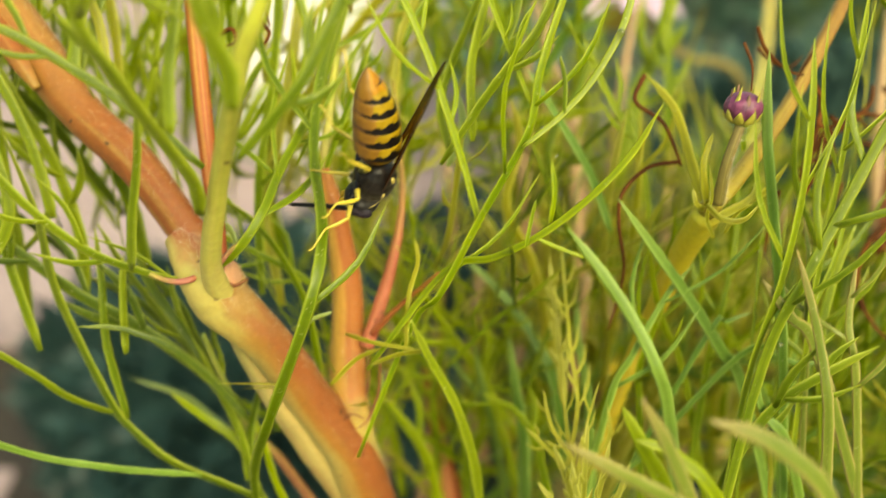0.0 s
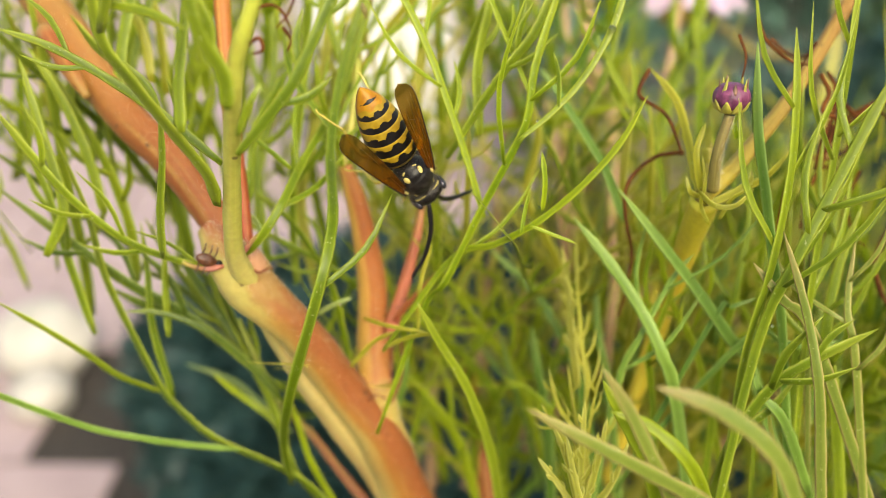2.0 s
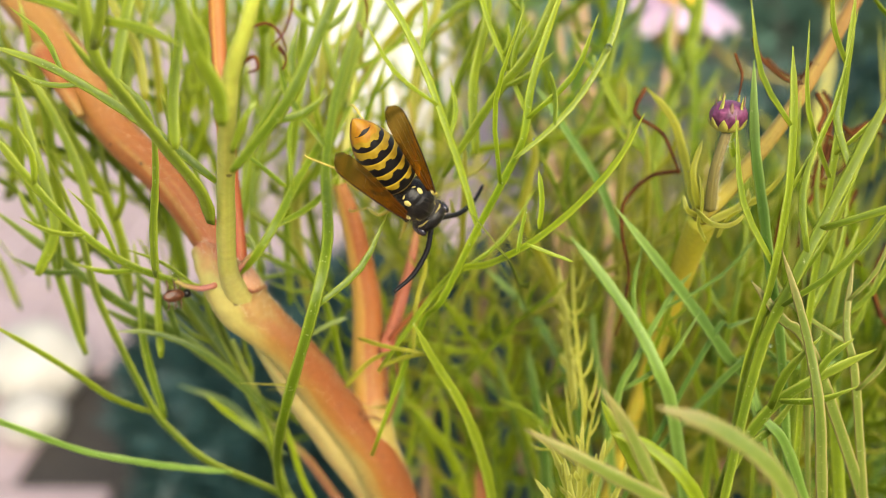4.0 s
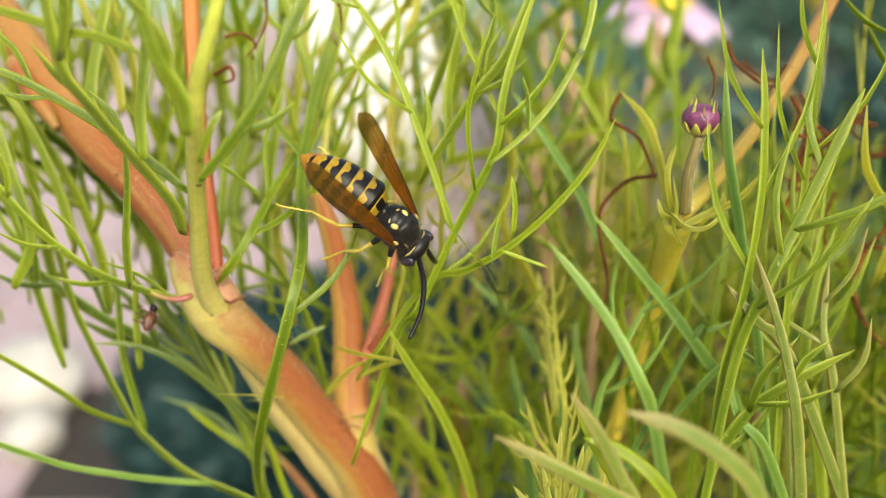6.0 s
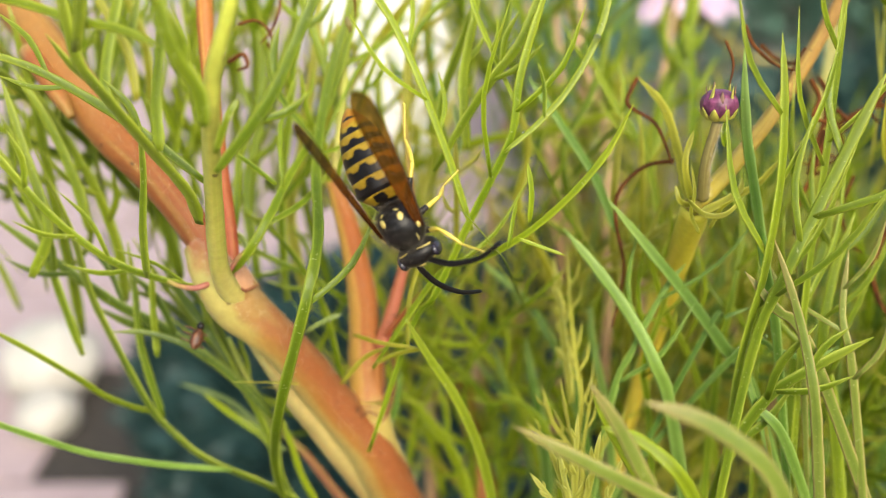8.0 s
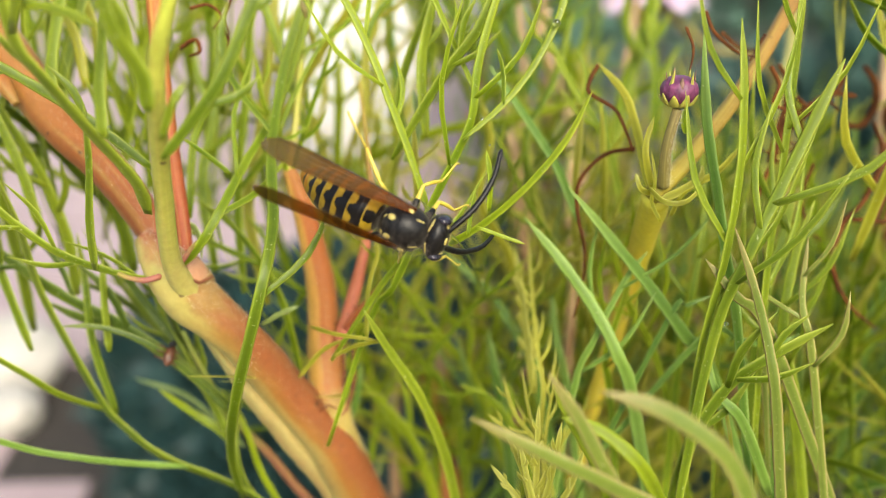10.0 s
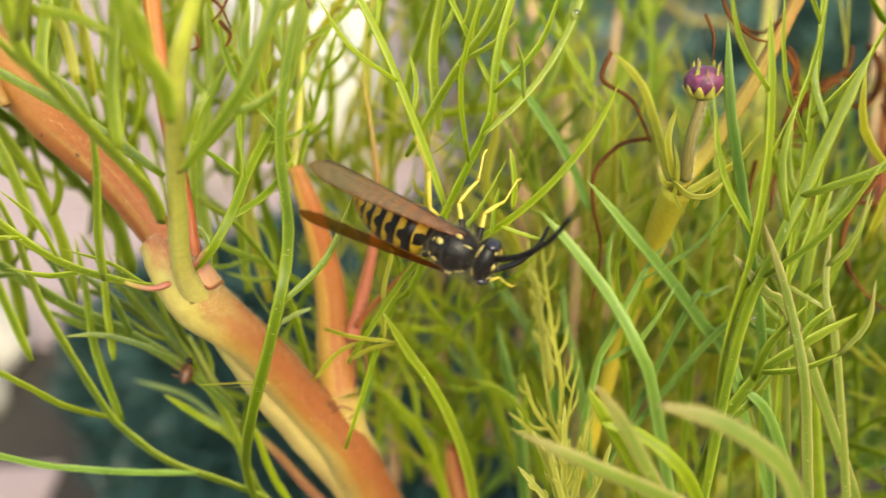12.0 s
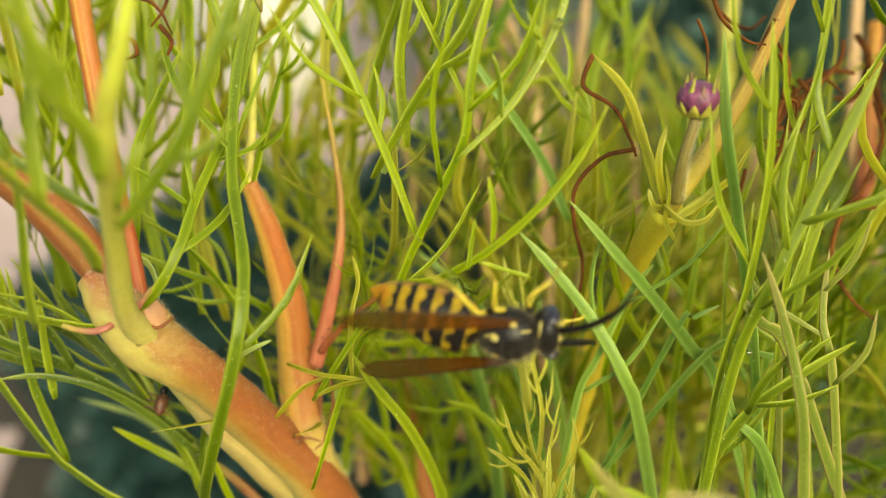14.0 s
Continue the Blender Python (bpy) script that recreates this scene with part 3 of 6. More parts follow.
leaf([(7.1, 63.8, 831.2), (5.2, 63.3, 842.4), (2.6, 62.5, 850.7), (-0.4, 61.8, 856.8), (-2.2, 61.1, 861.0)], 0.69, 0.29, 'leaf_mid')
leaf([(-7.5, 66.4, 856.0), (-4.8, 63.9, 856.7), (-1.2, 62.6, 856.9)], 0.21, 0.17, 'leaf_yellow')
leaf([(-8.8, 65.4, 851.0), (-6.5, 65.4, 853.9), (-4.3, 64.8, 855.6)], 0.24, 0.18, 'leaf_yellow')
leaf([(-0.5, 62.6, 856.9), (-3.2, 63.5, 855.7), (-5.4, 64.1, 854.1)], 0.22, 0.18, 'leaf_yellow')
leaf([(-2.2, 63.6, 855.9), (-2.0, 66.4, 860.0), (-1.2, 68.4, 862.4), (-1.5, 70.1, 863.9)], 0.25, 0.18, 'leaf_yellow')
leaf([(-6.1, 62.1, 845.4), (-1.7, 64.9, 858.0), (0.3, 63.5, 861.8), (3.2, 65.0, 867.9), (5.7, 66.0, 872.9), (7.1, 66.8, 876.1), (7.6, 68.0, 880.1), (8.9, 69.9, 884.4), (11.4, 72.9, 890.7)], 0.34, 0.40, 'leaf', lobes=3)
leaf([(6.3, 65.4, 874.7), (9.3, 66.5, 877.0), (11.9, 67.8, 879.7), (14.2, 69.6, 883.4), (15.3, 71.5, 886.8), (15.8, 73.5, 890.6)], 0.26, 0.35, 'leaf_mid')
leaf([(9.7, 66.6, 877.3), (9.7, 67.8, 879.7), (9.2, 68.6, 881.5)], 0.23, 0.14, 'leaf_mid')
leaf([(-5.5, 64.0, 853.8), (0.8, 65.0, 863.3), (4.5, 62.8, 866.0), (8.1, 62.0, 868.7), (11.5, 61.6, 872.3), (14.3, 61.9, 876.0), (16.1, 62.3, 879.8)], 0.33, 0.28, 'leaf')
leaf([(8.1, 60.1, 870.6), (8.2, 60.5, 873.0), (7.9, 61.5, 875.2)], 0.29, 0.26, 'leaf')
leaf([(6.5, 60.4, 868.3), (6.8, 61.2, 870.0), (7.2, 62.0, 871.7)], 0.23, 0.16, 'leaf')
leaf([(7.2, 60.1, 869.2), (9.2, 59.8, 868.5), (11.1, 59.5, 867.9)], 0.18, 0.13, 'leaf')
leaf([(3.7, 66.0, 867.1), (2.0, 67.8, 872.2), (0.5, 69.1, 876.1), (-1.4, 71.0, 880.7), (-4.0, 73.2, 885.3), (-8.1, 75.3, 889.9)], 0.37, 0.34, 'leaf', lobes=4)
leaf([(0.3, 69.4, 871.4), (3.7, 71.1, 876.6), (5.9, 71.9, 879.7), (8.4, 73.4, 882.8), (11.3, 76.6, 889.7)], 0.45, 0.54, 'leaf_mid', lobes=2)
leaf([(3.4, 72.7, 872.4), (3.1, 75.5, 878.5), (4.3, 78.3, 884.5), (4.0, 80.7, 889.7)], 0.62, 0.41, 'leaf_mid', lobes=2)
leaf([(8.0, 71.7, 876.4), (6.0, 73.7, 880.5), (4.0, 75.7, 884.8), (2.8, 77.9, 889.6)], 0.27, 0.30, 'leaf', lobes=2)
leaf([(5.8, 76.9, 878.6), (7.4, 79.1, 883.3), (7.2, 82.0, 889.5)], 0.31, 0.37, 'leaf_mid', lobes=2)
leaf([(2.0, 76.9, 869.6), (0.9, 78.2, 874.4), (3.3, 80.5, 881.4), (4.6, 81.1, 884.5)], 0.55, 0.32, 'leaf_mid')
leaf([(1.5, 74.0, 869.4), (2.8, 75.4, 872.5), (2.3, 76.8, 875.5)], 0.48, 0.37, 'leaf_pale')
leaf([(-12.3, 76.2, 868.2), (-10.1, 78.3, 872.6), (-7.3, 80.6, 877.6), (-4.5, 82.3, 881.3)], 0.25, 0.16, 'leaf')
leaf([(-2.5, 83.5, 877.9), (-1.1, 84.9, 881.0), (2.0, 86.2, 883.8), (4.8, 87.0, 885.3)], 0.34, 0.28, 'leaf')
leaf([(-3.0, 87.5, 868.7), (-2.4, 91.1, 876.5), (-0.3, 93.7, 882.1), (1.0, 96.3, 887.7)], 0.55, 0.43, 'leaf_yellow')
leaf([(-8.4, 82.0, 868.9), (-10.7, 85.2, 875.7), (-13.0, 88.2, 882.0), (-15.3, 91.1, 888.3)], 0.52, 0.41, 'leaf', lobes=3)
leaf([(-16.2, 79.7, 852.0), (-16.7, 84.4, 862.1), (-15.6, 88.8, 871.5), (-15.0, 92.7, 879.9), (-15.3, 96.3, 887.7)], 0.61, 0.49, 'leaf', lobes=3)
leaf([(-14.5, 83.5, 848.3), (-16.5, 88.1, 858.3), (-15.2, 91.4, 865.3), (-13.5, 96.3, 875.9), (-12.6, 101.5, 887.0)], 0.71, 0.52, 'leaf_yellow', lobes=3)
leaf([(-20.9, 87.3, 850.6), (-22.2, 91.8, 860.2), (-20.9, 94.6, 866.2), (-20.2, 98.2, 874.0), (-20.9, 101.3, 880.7)], 0.73, 0.46, 'leaf', lobes=3)
leaf([(-20.0, 76.3, 862.6), (-19.4, 79.7, 869.7), (-17.2, 81.6, 873.8), (-14.9, 83.3, 877.4)], 0.45, 0.28, 'leaf')
leaf([(-13.9, 68.9, 870.4), (-16.1, 69.7, 872.0), (-18.1, 70.3, 873.3)], 0.25, 0.17, 'leaf')
leaf([(-8.3, 71.2, 835.2), (-10.8, 74.8, 850.9), (-13.0, 76.4, 856.7), (-16.5, 78.3, 861.0), (-20.6, 79.6, 863.6)], 0.55, 0.29, 'leaf')
leaf([(-14.1, 78.7, 843.9), (-11.6, 80.7, 848.2), (-9.1, 82.7, 852.5)], 0.38, 0.25, 'leaf')
leaf([(-12.4, 68.6, 854.9), (-10.3, 68.0, 856.6), (-8.7, 68.3, 857.1)], 0.24, 0.16, 'leaf_pale')
leaf([(20.1, 73.3, 825.0), (16.3, 78.2, 841.1), (14.1, 80.8, 845.5), (10.8, 84.5, 849.1), (5.7, 88.3, 852.7)], 0.72, 0.46, 'leaf_blue')
leaf([(14.1, 73.1, 821.6), (13.1, 74.7, 832.8), (12.5, 75.7, 837.6), (11.4, 77.8, 842.3), (10.6, 79.6, 847.1)], 0.86, 0.50, 'leaf_blue')
leaf([(24.6, 82.5, 816.7), (15.9, 85.6, 832.1), (11.1, 87.9, 834.1), (6.6, 90.4, 834.8)], 0.51, 0.33, 'leaf')
leaf([(15.6, 79.0, 819.5), (9.8, 82.5, 837.1), (4.3, 83.4, 845.2), (0.4, 84.0, 850.9), (-3.4, 84.0, 855.3)], 0.63, 0.38, 'leaf', lobes=3)
leaf([(15.1, 81.5, 829.3), (6.4, 83.4, 842.1), (2.3, 82.3, 844.4), (-2.8, 81.7, 846.0), (-5.9, 80.3, 847.3)], 0.48, 0.28, 'leaf')
leaf([(22.4, 90.6, 820.7), (13.0, 93.2, 836.2), (8.4, 91.9, 839.7), (4.0, 91.5, 843.3), (-1.0, 91.7, 848.1)], 0.61, 0.35, 'leaf', lobes=2)
leaf([(18.2, 80.4, 835.7), (13.8, 84.0, 852.4), (9.8, 85.6, 860.2), (10.9, 87.6, 866.7), (9.6, 88.8, 871.5)], 0.66, 0.43, 'leaf_yellow')
leaf([(5.7, 79.6, 817.9), (2.5, 81.1, 828.8), (-1.6, 82.6, 834.5), (-4.4, 83.7, 837.0), (-6.4, 85.4, 840.7)], 0.78, 0.48, 'leaf', lobes=2)
leaf([(10.0, 85.7, 810.2), (8.6, 87.2, 823.5), (6.9, 88.2, 831.8), (0.4, 89.4, 838.8), (-5.9, 89.3, 843.0)], 0.77, 0.49, 'leaf', lobes=3)
leaf([(-4.6, 83.0, 813.2), (-3.2, 85.0, 825.4), (-1.7, 86.6, 831.3), (1.1, 89.0, 836.5), (3.3, 92.6, 844.3)], 0.52, 0.29, 'leaf', lobes=2)
leaf([(14.0, 63.4, 840.8), (14.5, 64.4, 848.9), (14.1, 67.7, 853.0), (14.0, 72.2, 856.6), (14.3, 78.0, 860.2)], 0.33, 0.17, 'leaf_lime', lobes=9, label='yellow fern-like young shoot', name='young_shoot')
leaf([(17.0, 61.9, 834.5), (13.9, 61.2, 845.0), (11.4, 61.8, 849.1), (10.2, 62.3, 853.1)], 0.28, 0.15, 'leaf_lime', lobes=4)
leaf([(14.9, 61.8, 833.7), (14.4, 61.2, 845.0), (14.6, 61.5, 850.0), (15.4, 62.6, 853.8)], 0.25, 0.13, 'leaf_lime', lobes=4)
leaf([(16.2, 63.0, 832.5), (14.1, 62.2, 844.1), (12.9, 61.6, 848.6), (11.9, 62.6, 853.8)], 0.26, 0.13, 'leaf_lime', lobes=3)
leaf([(16.3, 61.7, 834.2), (12.9, 61.0, 844.5), (10.6, 61.1, 847.7), (8.7, 60.8, 849.9)], 0.25, 0.15, 'leaf_lime', lobes=3)
leaf([(14.6, 61.5, 833.8), (15.5, 61.0, 844.5), (16.8, 61.3, 848.2), (16.2, 61.6, 851.8)], 0.25, 0.15, 'leaf_lime', lobes=3)
leaf([(14.2, 67.6, 847.0), (13.6, 70.1, 851.4), (13.1, 72.4, 855.2), (12.5, 75.1, 859.8)], 0.50, 0.28, 'leaf_lime', lobes=9, label='yellow fern-like young shoot', name='young_shoot')
leaf([(12.1, 51.0, 846.1), (11.1, 53.2, 849.7), (9.7, 55.1, 852.7)], 0.42, 0.23, 'leaf_lime', lobes=4, label='yellow fern-like young shoot', name='young_shoot')
leaf([(12.1, 51.0, 846.1), (12.2, 53.3, 850.2), (12.5, 55.9, 854.6)], 0.42, 0.23, 'leaf_lime', lobes=4, label='yellow fern-like young shoot', name='young_shoot')
leaf([(12.3, 51.0, 846.1), (13.5, 53.0, 849.8), (14.4, 55.0, 853.4)], 0.40, 0.22, 'leaf_lime', lobes=4, label='yellow fern-like young shoot', name='young_shoot')
leaf([(11.9, 51.0, 846.1), (10.3, 52.3, 848.1), (8.4, 53.7, 850.1)], 0.36, 0.20, 'leaf_lime', lobes=3, label='yellow fern-like young shoot', name='young_shoot')
leaf([(12.0, 49.6, 847.7), (11.2, 51.2, 850.4), (10.6, 52.9, 853.1)], 0.36, 0.20, 'leaf_lime', lobes=3, label='yellow fern-like young shoot', name='young_shoot')
leaf([(13.0, 52.4, 844.6), (15.2, 53.6, 847.2), (16.7, 55.4, 850.5)], 0.36, 0.20, 'leaf_lime', lobes=3, label='yellow fern-like young shoot', name='young_shoot')
leaf([(39.3, 59.6, 828.1), (31.5, 65.9, 849.7), (27.8, 65.3, 855.0), (24.0, 66.0, 860.0), (20.1, 66.8, 864.6), (15.9, 67.8, 869.4)], 0.78, 0.47, 'leaf_blue')
leaf([(26.6, 54.5, 827.7), (22.8, 62.0, 848.9), (20.9, 63.1, 854.4), (18.8, 65.7, 858.1), (15.8, 68.3, 861.8), (12.6, 70.6, 865.1)], 0.69, 0.47, 'leaf_blue')
leaf([(23.1, 64.5, 869.4), (22.5, 66.7, 871.0), (22.5, 70.0, 872.7), (21.9, 74.2, 875.7), (19.9, 77.9, 877.8)], 0.50, 0.34, 'leaf_yellow')
leaf([(22.3, 64.2, 870.7), (21.6, 65.0, 873.9), (22.4, 66.3, 876.3)], 0.36, 0.20, 'leaf_yellow')
leaf([(23.0, 62.9, 868.2), (22.2, 63.4, 869.8), (22.4, 63.8, 871.6), (22.0, 64.7, 874.0)], 0.22, 0.10, 'leaf_yellow')
leaf([(23.9, 63.1, 868.6), (24.7, 63.4, 870.3), (25.8, 63.3, 871.3)], 0.22, 0.10, 'leaf_yellow')
leaf([(33.1, 53.7, 837.7), (30.4, 60.0, 858.3), (28.5, 60.9, 865.5), (27.3, 62.7, 871.3), (26.2, 64.6, 876.9), (25.8, 66.9, 883.1)], 0.42, 0.43, 'leaf_blue')
leaf([(24.6, 51.2, 836.9), (26.0, 57.0, 857.1), (27.2, 58.3, 866.5), (27.9, 60.1, 873.9), (27.8, 61.9, 880.1), (27.3, 63.4, 885.1)], 0.44, 0.47, 'leaf_mid', lobes=4)
leaf([(32.7, 55.4, 841.4), (32.4, 61.0, 862.2), (33.2, 64.3, 873.6), (33.9, 67.4, 882.6), (34.1, 69.2, 888.6)], 0.45, 0.45, 'leaf_mid', lobes=4)
leaf([(23.7, 50.9, 840.7), (26.6, 56.5, 859.7), (28.7, 57.6, 867.4), (31.0, 59.2, 872.5), (33.6, 61.0, 878.2), (35.4, 62.1, 882.3)], 0.43, 0.47, 'leaf_mid', lobes=4)
leaf([(33.2, 50.4, 844.0), (31.7, 51.3, 852.1), (30.6, 52.4, 858.5), (29.8, 54.3, 862.6), (28.7, 56.0, 866.3), (27.3, 57.8, 870.1)], 0.55, 0.26, 'leaf_olive')
leaf([(40.8, 53.8, 840.9), (31.8, 57.3, 860.2), (28.5, 57.6, 863.8), (25.9, 58.9, 866.6)], 0.59, 0.31, 'leaf_olive')
leaf([(17.9, 42.4, 852.0), (16.3, 40.6, 856.9), (14.3, 40.4, 861.0), (12.3, 41.2, 864.8), (10.2, 41.6, 868.0)], 0.66, 0.37, 'leaf_olive')
leaf([(24.9, 38.5, 855.4), (22.8, 36.6, 860.2), (20.3, 36.8, 865.1), (16.5, 37.4, 868.1), (12.5, 37.6, 869.6)], 0.79, 0.47, 'leaf_olive')
leaf([(20.7, 41.7, 853.4), (18.4, 39.7, 857.9), (13.6, 39.2, 861.4), (9.4, 39.6, 863.7), (5.3, 40.5, 865.6)], 0.69, 0.37, 'leaf_olive')
leaf([(19.0, 47.8, 845.7), (16.1, 46.6, 855.0), (13.8, 47.2, 859.1), (12.0, 48.5, 862.0)], 0.88, 0.36, 'leaf')
leaf([(21.7, 44.8, 849.8), (18.2, 43.7, 857.7), (15.1, 45.0, 860.5), (12.1, 45.5, 861.5)], 0.70, 0.34, 'leaf')
leaf([(25.1, 55.4, 841.4), (25.8, 55.4, 850.2), (28.4, 56.0, 855.9), (31.8, 56.5, 858.6), (37.2, 57.7, 861.0)], 0.70, 0.50, 'leaf_mid', lobes=4)
leaf([(19.1, 62.1, 842.4), (29.1, 64.5, 855.3), (32.2, 63.5, 855.7), (35.2, 63.2, 855.2), (38.3, 63.8, 856.3)], 0.37, 0.20, 'leaf_blue')
leaf([(18.0, 61.7, 838.5), (26.0, 65.5, 857.0), (27.6, 65.9, 858.0), (30.1, 66.3, 858.9)], 0.33, 0.15, 'leaf_blue')
leaf([(28.3, 62.6, 822.7), (29.5, 70.3, 847.1), (30.8, 73.2, 855.9), (31.9, 76.1, 862.1), (31.7, 79.7, 869.7)], 0.53, 0.28, 'leaf', lobes=4)
leaf([(22.0, 71.0, 823.1), (19.4, 74.5, 840.9), (17.9, 77.6, 847.6), (17.6, 79.7, 852.0)], 0.58, 0.31, 'leaf_blue')
leaf([(34.7, 57.1, 843.5), (32.0, 62.2, 864.8), (31.7, 63.6, 867.8), (31.3, 64.4, 869.6)], 0.33, 0.14, 'leaf_olive')
leaf([(32.4, 56.5, 839.4), (30.0, 56.4, 849.3), (29.7, 57.2, 851.1), (29.4, 58.0, 852.8)], 0.23, 0.14, 'leaf_burnt')
leaf([(25.2, 82.0, 859.8), (23.2, 84.5, 867.3), (18.8, 86.7, 874.0), (16.3, 87.9, 878.6)], 0.67, 0.41, 'leaf_mid', lobes=4)
leaf([(19.5, 78.3, 861.0), (17.2, 80.8, 866.2), (13.1, 83.5, 872.0), (10.2, 85.2, 875.7)], 0.64, 0.41, 'leaf_blue')
leaf([(17.0, 89.8, 856.0), (15.7, 93.7, 864.4), (19.0, 96.5, 870.4), (21.6, 100.2, 878.2)], 0.60, 0.46, 'leaf_mid')
leaf([(29.3, 107.8, 853.2), (32.4, 113.4, 865.2), (35.6, 117.1, 873.0), (37.5, 122.0, 883.6)], 1.01, 0.94, 'leaf', lobes=4)
leaf([(35.6, 107.8, 859.1), (35.7, 112.0, 868.1), (34.8, 115.2, 875.0)], 0.92, 0.61, 'leaf', lobes=3)
leaf([(32.6, 62.3, 833.9), (31.7, 68.5, 857.6), (31.9, 70.3, 861.4), (32.2, 72.1, 865.3)], 0.34, 0.16, 'leaf_mid')
stem('withered_leaf', [(34.4, 86.3, 878.8), (35.9, 85.5, 877.6), (37.6, 85.0, 877.2), (39.1, 85.5, 878.2)], [0.2, 0.2, 0.16, 0.1], 'withered', 'curled withered brown leaf')
stem('withered_leaf', [(40.2, 84.1, 876.0), (41.0, 83.2, 874.5), (40.8, 82.0, 872.6), (40.2, 81.1, 870.8), (39.4, 80.1, 869.1), (38.8, 79.0, 867.1)], [0.2, 0.28, 0.3, 0.28, 0.26, 0.16], 'withered', 'curled withered brown leaf')
stem('withered_leaf', [(48.4, 86.4, 875.3), (48.0, 85.4, 873.5), (45.9, 84.5, 871.7), (43.5, 83.8, 870.1), (41.7, 83.1, 868.5), (40.2, 81.7, 866.0)], [0.16, 0.24, 0.3, 0.34, 0.3, 0.2], 'withered', 'curled withered brown leaf')
stem('withered_leaf', [(50.0, 85.5, 872.1), (47.8, 85.8, 872.3), (45.8, 85.6, 871.6), (43.7, 85.1, 870.3), (42.5, 84.3, 868.8)], [0.2, 0.3, 0.26, 0.24, 0.2], 'withered', 'curled withered brown leaf')
stem('withered_leaf', [(50.6, 82.1, 870.4), (51.4, 80.6, 867.8), (50.7, 79.3, 865.6), (49.2, 78.0, 863.0), (47.4, 77.2, 861.4), (46.3, 76.2, 859.4), (45.8, 74.9, 857.1), (46.4, 73.5, 854.8)], [0.18, 0.24, 0.26, 0.28, 0.28, 0.28, 0.24, 0.16], 'withered', 'curled withered brown leaf')
stem('withered_leaf', [(47.1, 77.3, 861.4), (49.4, 77.0, 861.4), (52.1, 76.7, 861.3), (54.4, 76.8, 861.9)], [0.26, 0.24, 0.2, 0.14], 'withered', 'curled withered brown leaf')
stem('withered_leaf', [(39.7, 80.8, 868.2), (40.8, 80.9, 868.6), (42.0, 80.7, 868.5)], [0.16, 0.2, 0.12], 'withered', 'curled withered brown leaf')
stem('withered_leaf', [(39.3, 79.9, 866.6), (40.4, 80.0, 866.9), (41.6, 79.7, 866.8)], [0.18, 0.22, 0.12], 'withered', 'curled withered brown leaf')
stem('withered_leaf', [(45.3, 74.0, 857.6), (46.1, 72.7, 855.4), (47.5, 71.5, 853.6), (49.5, 70.5, 852.2)], [0.22, 0.2, 0.16, 0.1], 'withered', 'curled withered brown leaf')
stem('withered_leaf', [(54.7, 93.8, 873.2), (55.9, 92.5, 871.3), (55.5, 91.1, 868.8), (53.9, 90.3, 867.1), (52.0, 90.6, 867.3)], [0.3, 0.4, 0.45, 0.4, 0.25], 'withered', 'curled withered brown leaf')
stem('withered_leaf', [(59.0, 93.7, 869.9), (58.0, 92.5, 867.6), (58.9, 90.8, 864.8), (61.5, 89.6, 863.1)], [0.3, 0.42, 0.42, 0.3], 'withered', 'curled withered brown leaf')
stem('stem', [(21.5, 128.0, 837.3), (21.2, 131.4, 856.4), (19.9, 139.3, 873.4)], [0.71, 0.68, 0.59], 'stem_salmon', 'salmon-pink back stem')
stem('stem', [(27.4, 141.4, 836.4), (26.8, 146.1, 858.3), (25.6, 155.3, 878.2)], [0.93, 0.90, 0.80], 'stem_salmon', 'salmon-pink back stem')
stem('stem', [(11.9, 145.3, 844.8), (15.3, 146.3, 858.8), (17.0, 152.0, 871.0)], [0.72, 0.70, 0.60], 'stem_salmon', 'salmon-pink back stem')
stem('stem', [(29.7, 99.0, 819.5), (29.5, 99.3, 832.0), (29.8, 103.7, 841.3)], [0.62, 0.59, 0.51], 'stem_salmon', 'salmon-pink back stem')
stem('stem', [(8.1, 122.0, 824.4), (9.5, 123.9, 840.3), (6.6, 130.1, 853.5)], [0.57, 0.55, 0.46], 'stem_salmon', 'salmon-pink back stem')
stem('stem', [(5.4, 103.6, 799.9), (6.4, 105.5, 815.8), (7.0, 111.2, 828.0)], [1.04, 1.00, 0.92], 'stem_salmon', 'salmon-pink back stem')
stem('stem', [(-0.7, 108.4, 795.3), (-0.6, 110.8, 812.2), (0.1, 116.9, 825.4)], [0.95, 0.91, 0.82], 'stem_salmon', 'salmon-pink back stem')
stem('stem', [(45.2, 101.1, 809.1), (46.0, 103.1, 825.4), (43.5, 109.1, 838.2)], [0.60, 0.58, 0.50], 'stem_salmon', 'salmon-pink back stem')
stem('stem', [(31.6, 127.4, 841.2), (27.8, 136.6, 856.4), (21.4, 147.9, 874.8)], [1.00, 0.90, 0.35], 'stem_salmon', 'salmon-pink back stem')
stem('stem', [(23.0, 110.4, 834.3), (19.9, 117.5, 846.0), (16.5, 125.4, 859.2)], [0.90, 0.81, 0.32], 'stem_salmon', 'salmon-pink back stem')
stem('stem', [(78.2, 108.1, 832.0), (75.7, 119.8, 851.6), (79.8, 140.5, 888.1)], [1.20, 1.08, 0.42], 'stem_salmon', 'salmon-pink back stem')
stem('stem', [(38.9, 136.0, 837.2), (40.3, 144.8, 852.7), (44.9, 157.9, 876.1)], [0.90, 0.81, 0.32], 'stem_salmon', 'salmon-pink back stem')
stem('stem', [(28.6, 114.1, 827.7), (30.3, 120.7, 839.4), (28.5, 128.5, 852.6)], [0.90, 0.81, 0.32], 'stem_salmon', 'salmon-pink back stem')
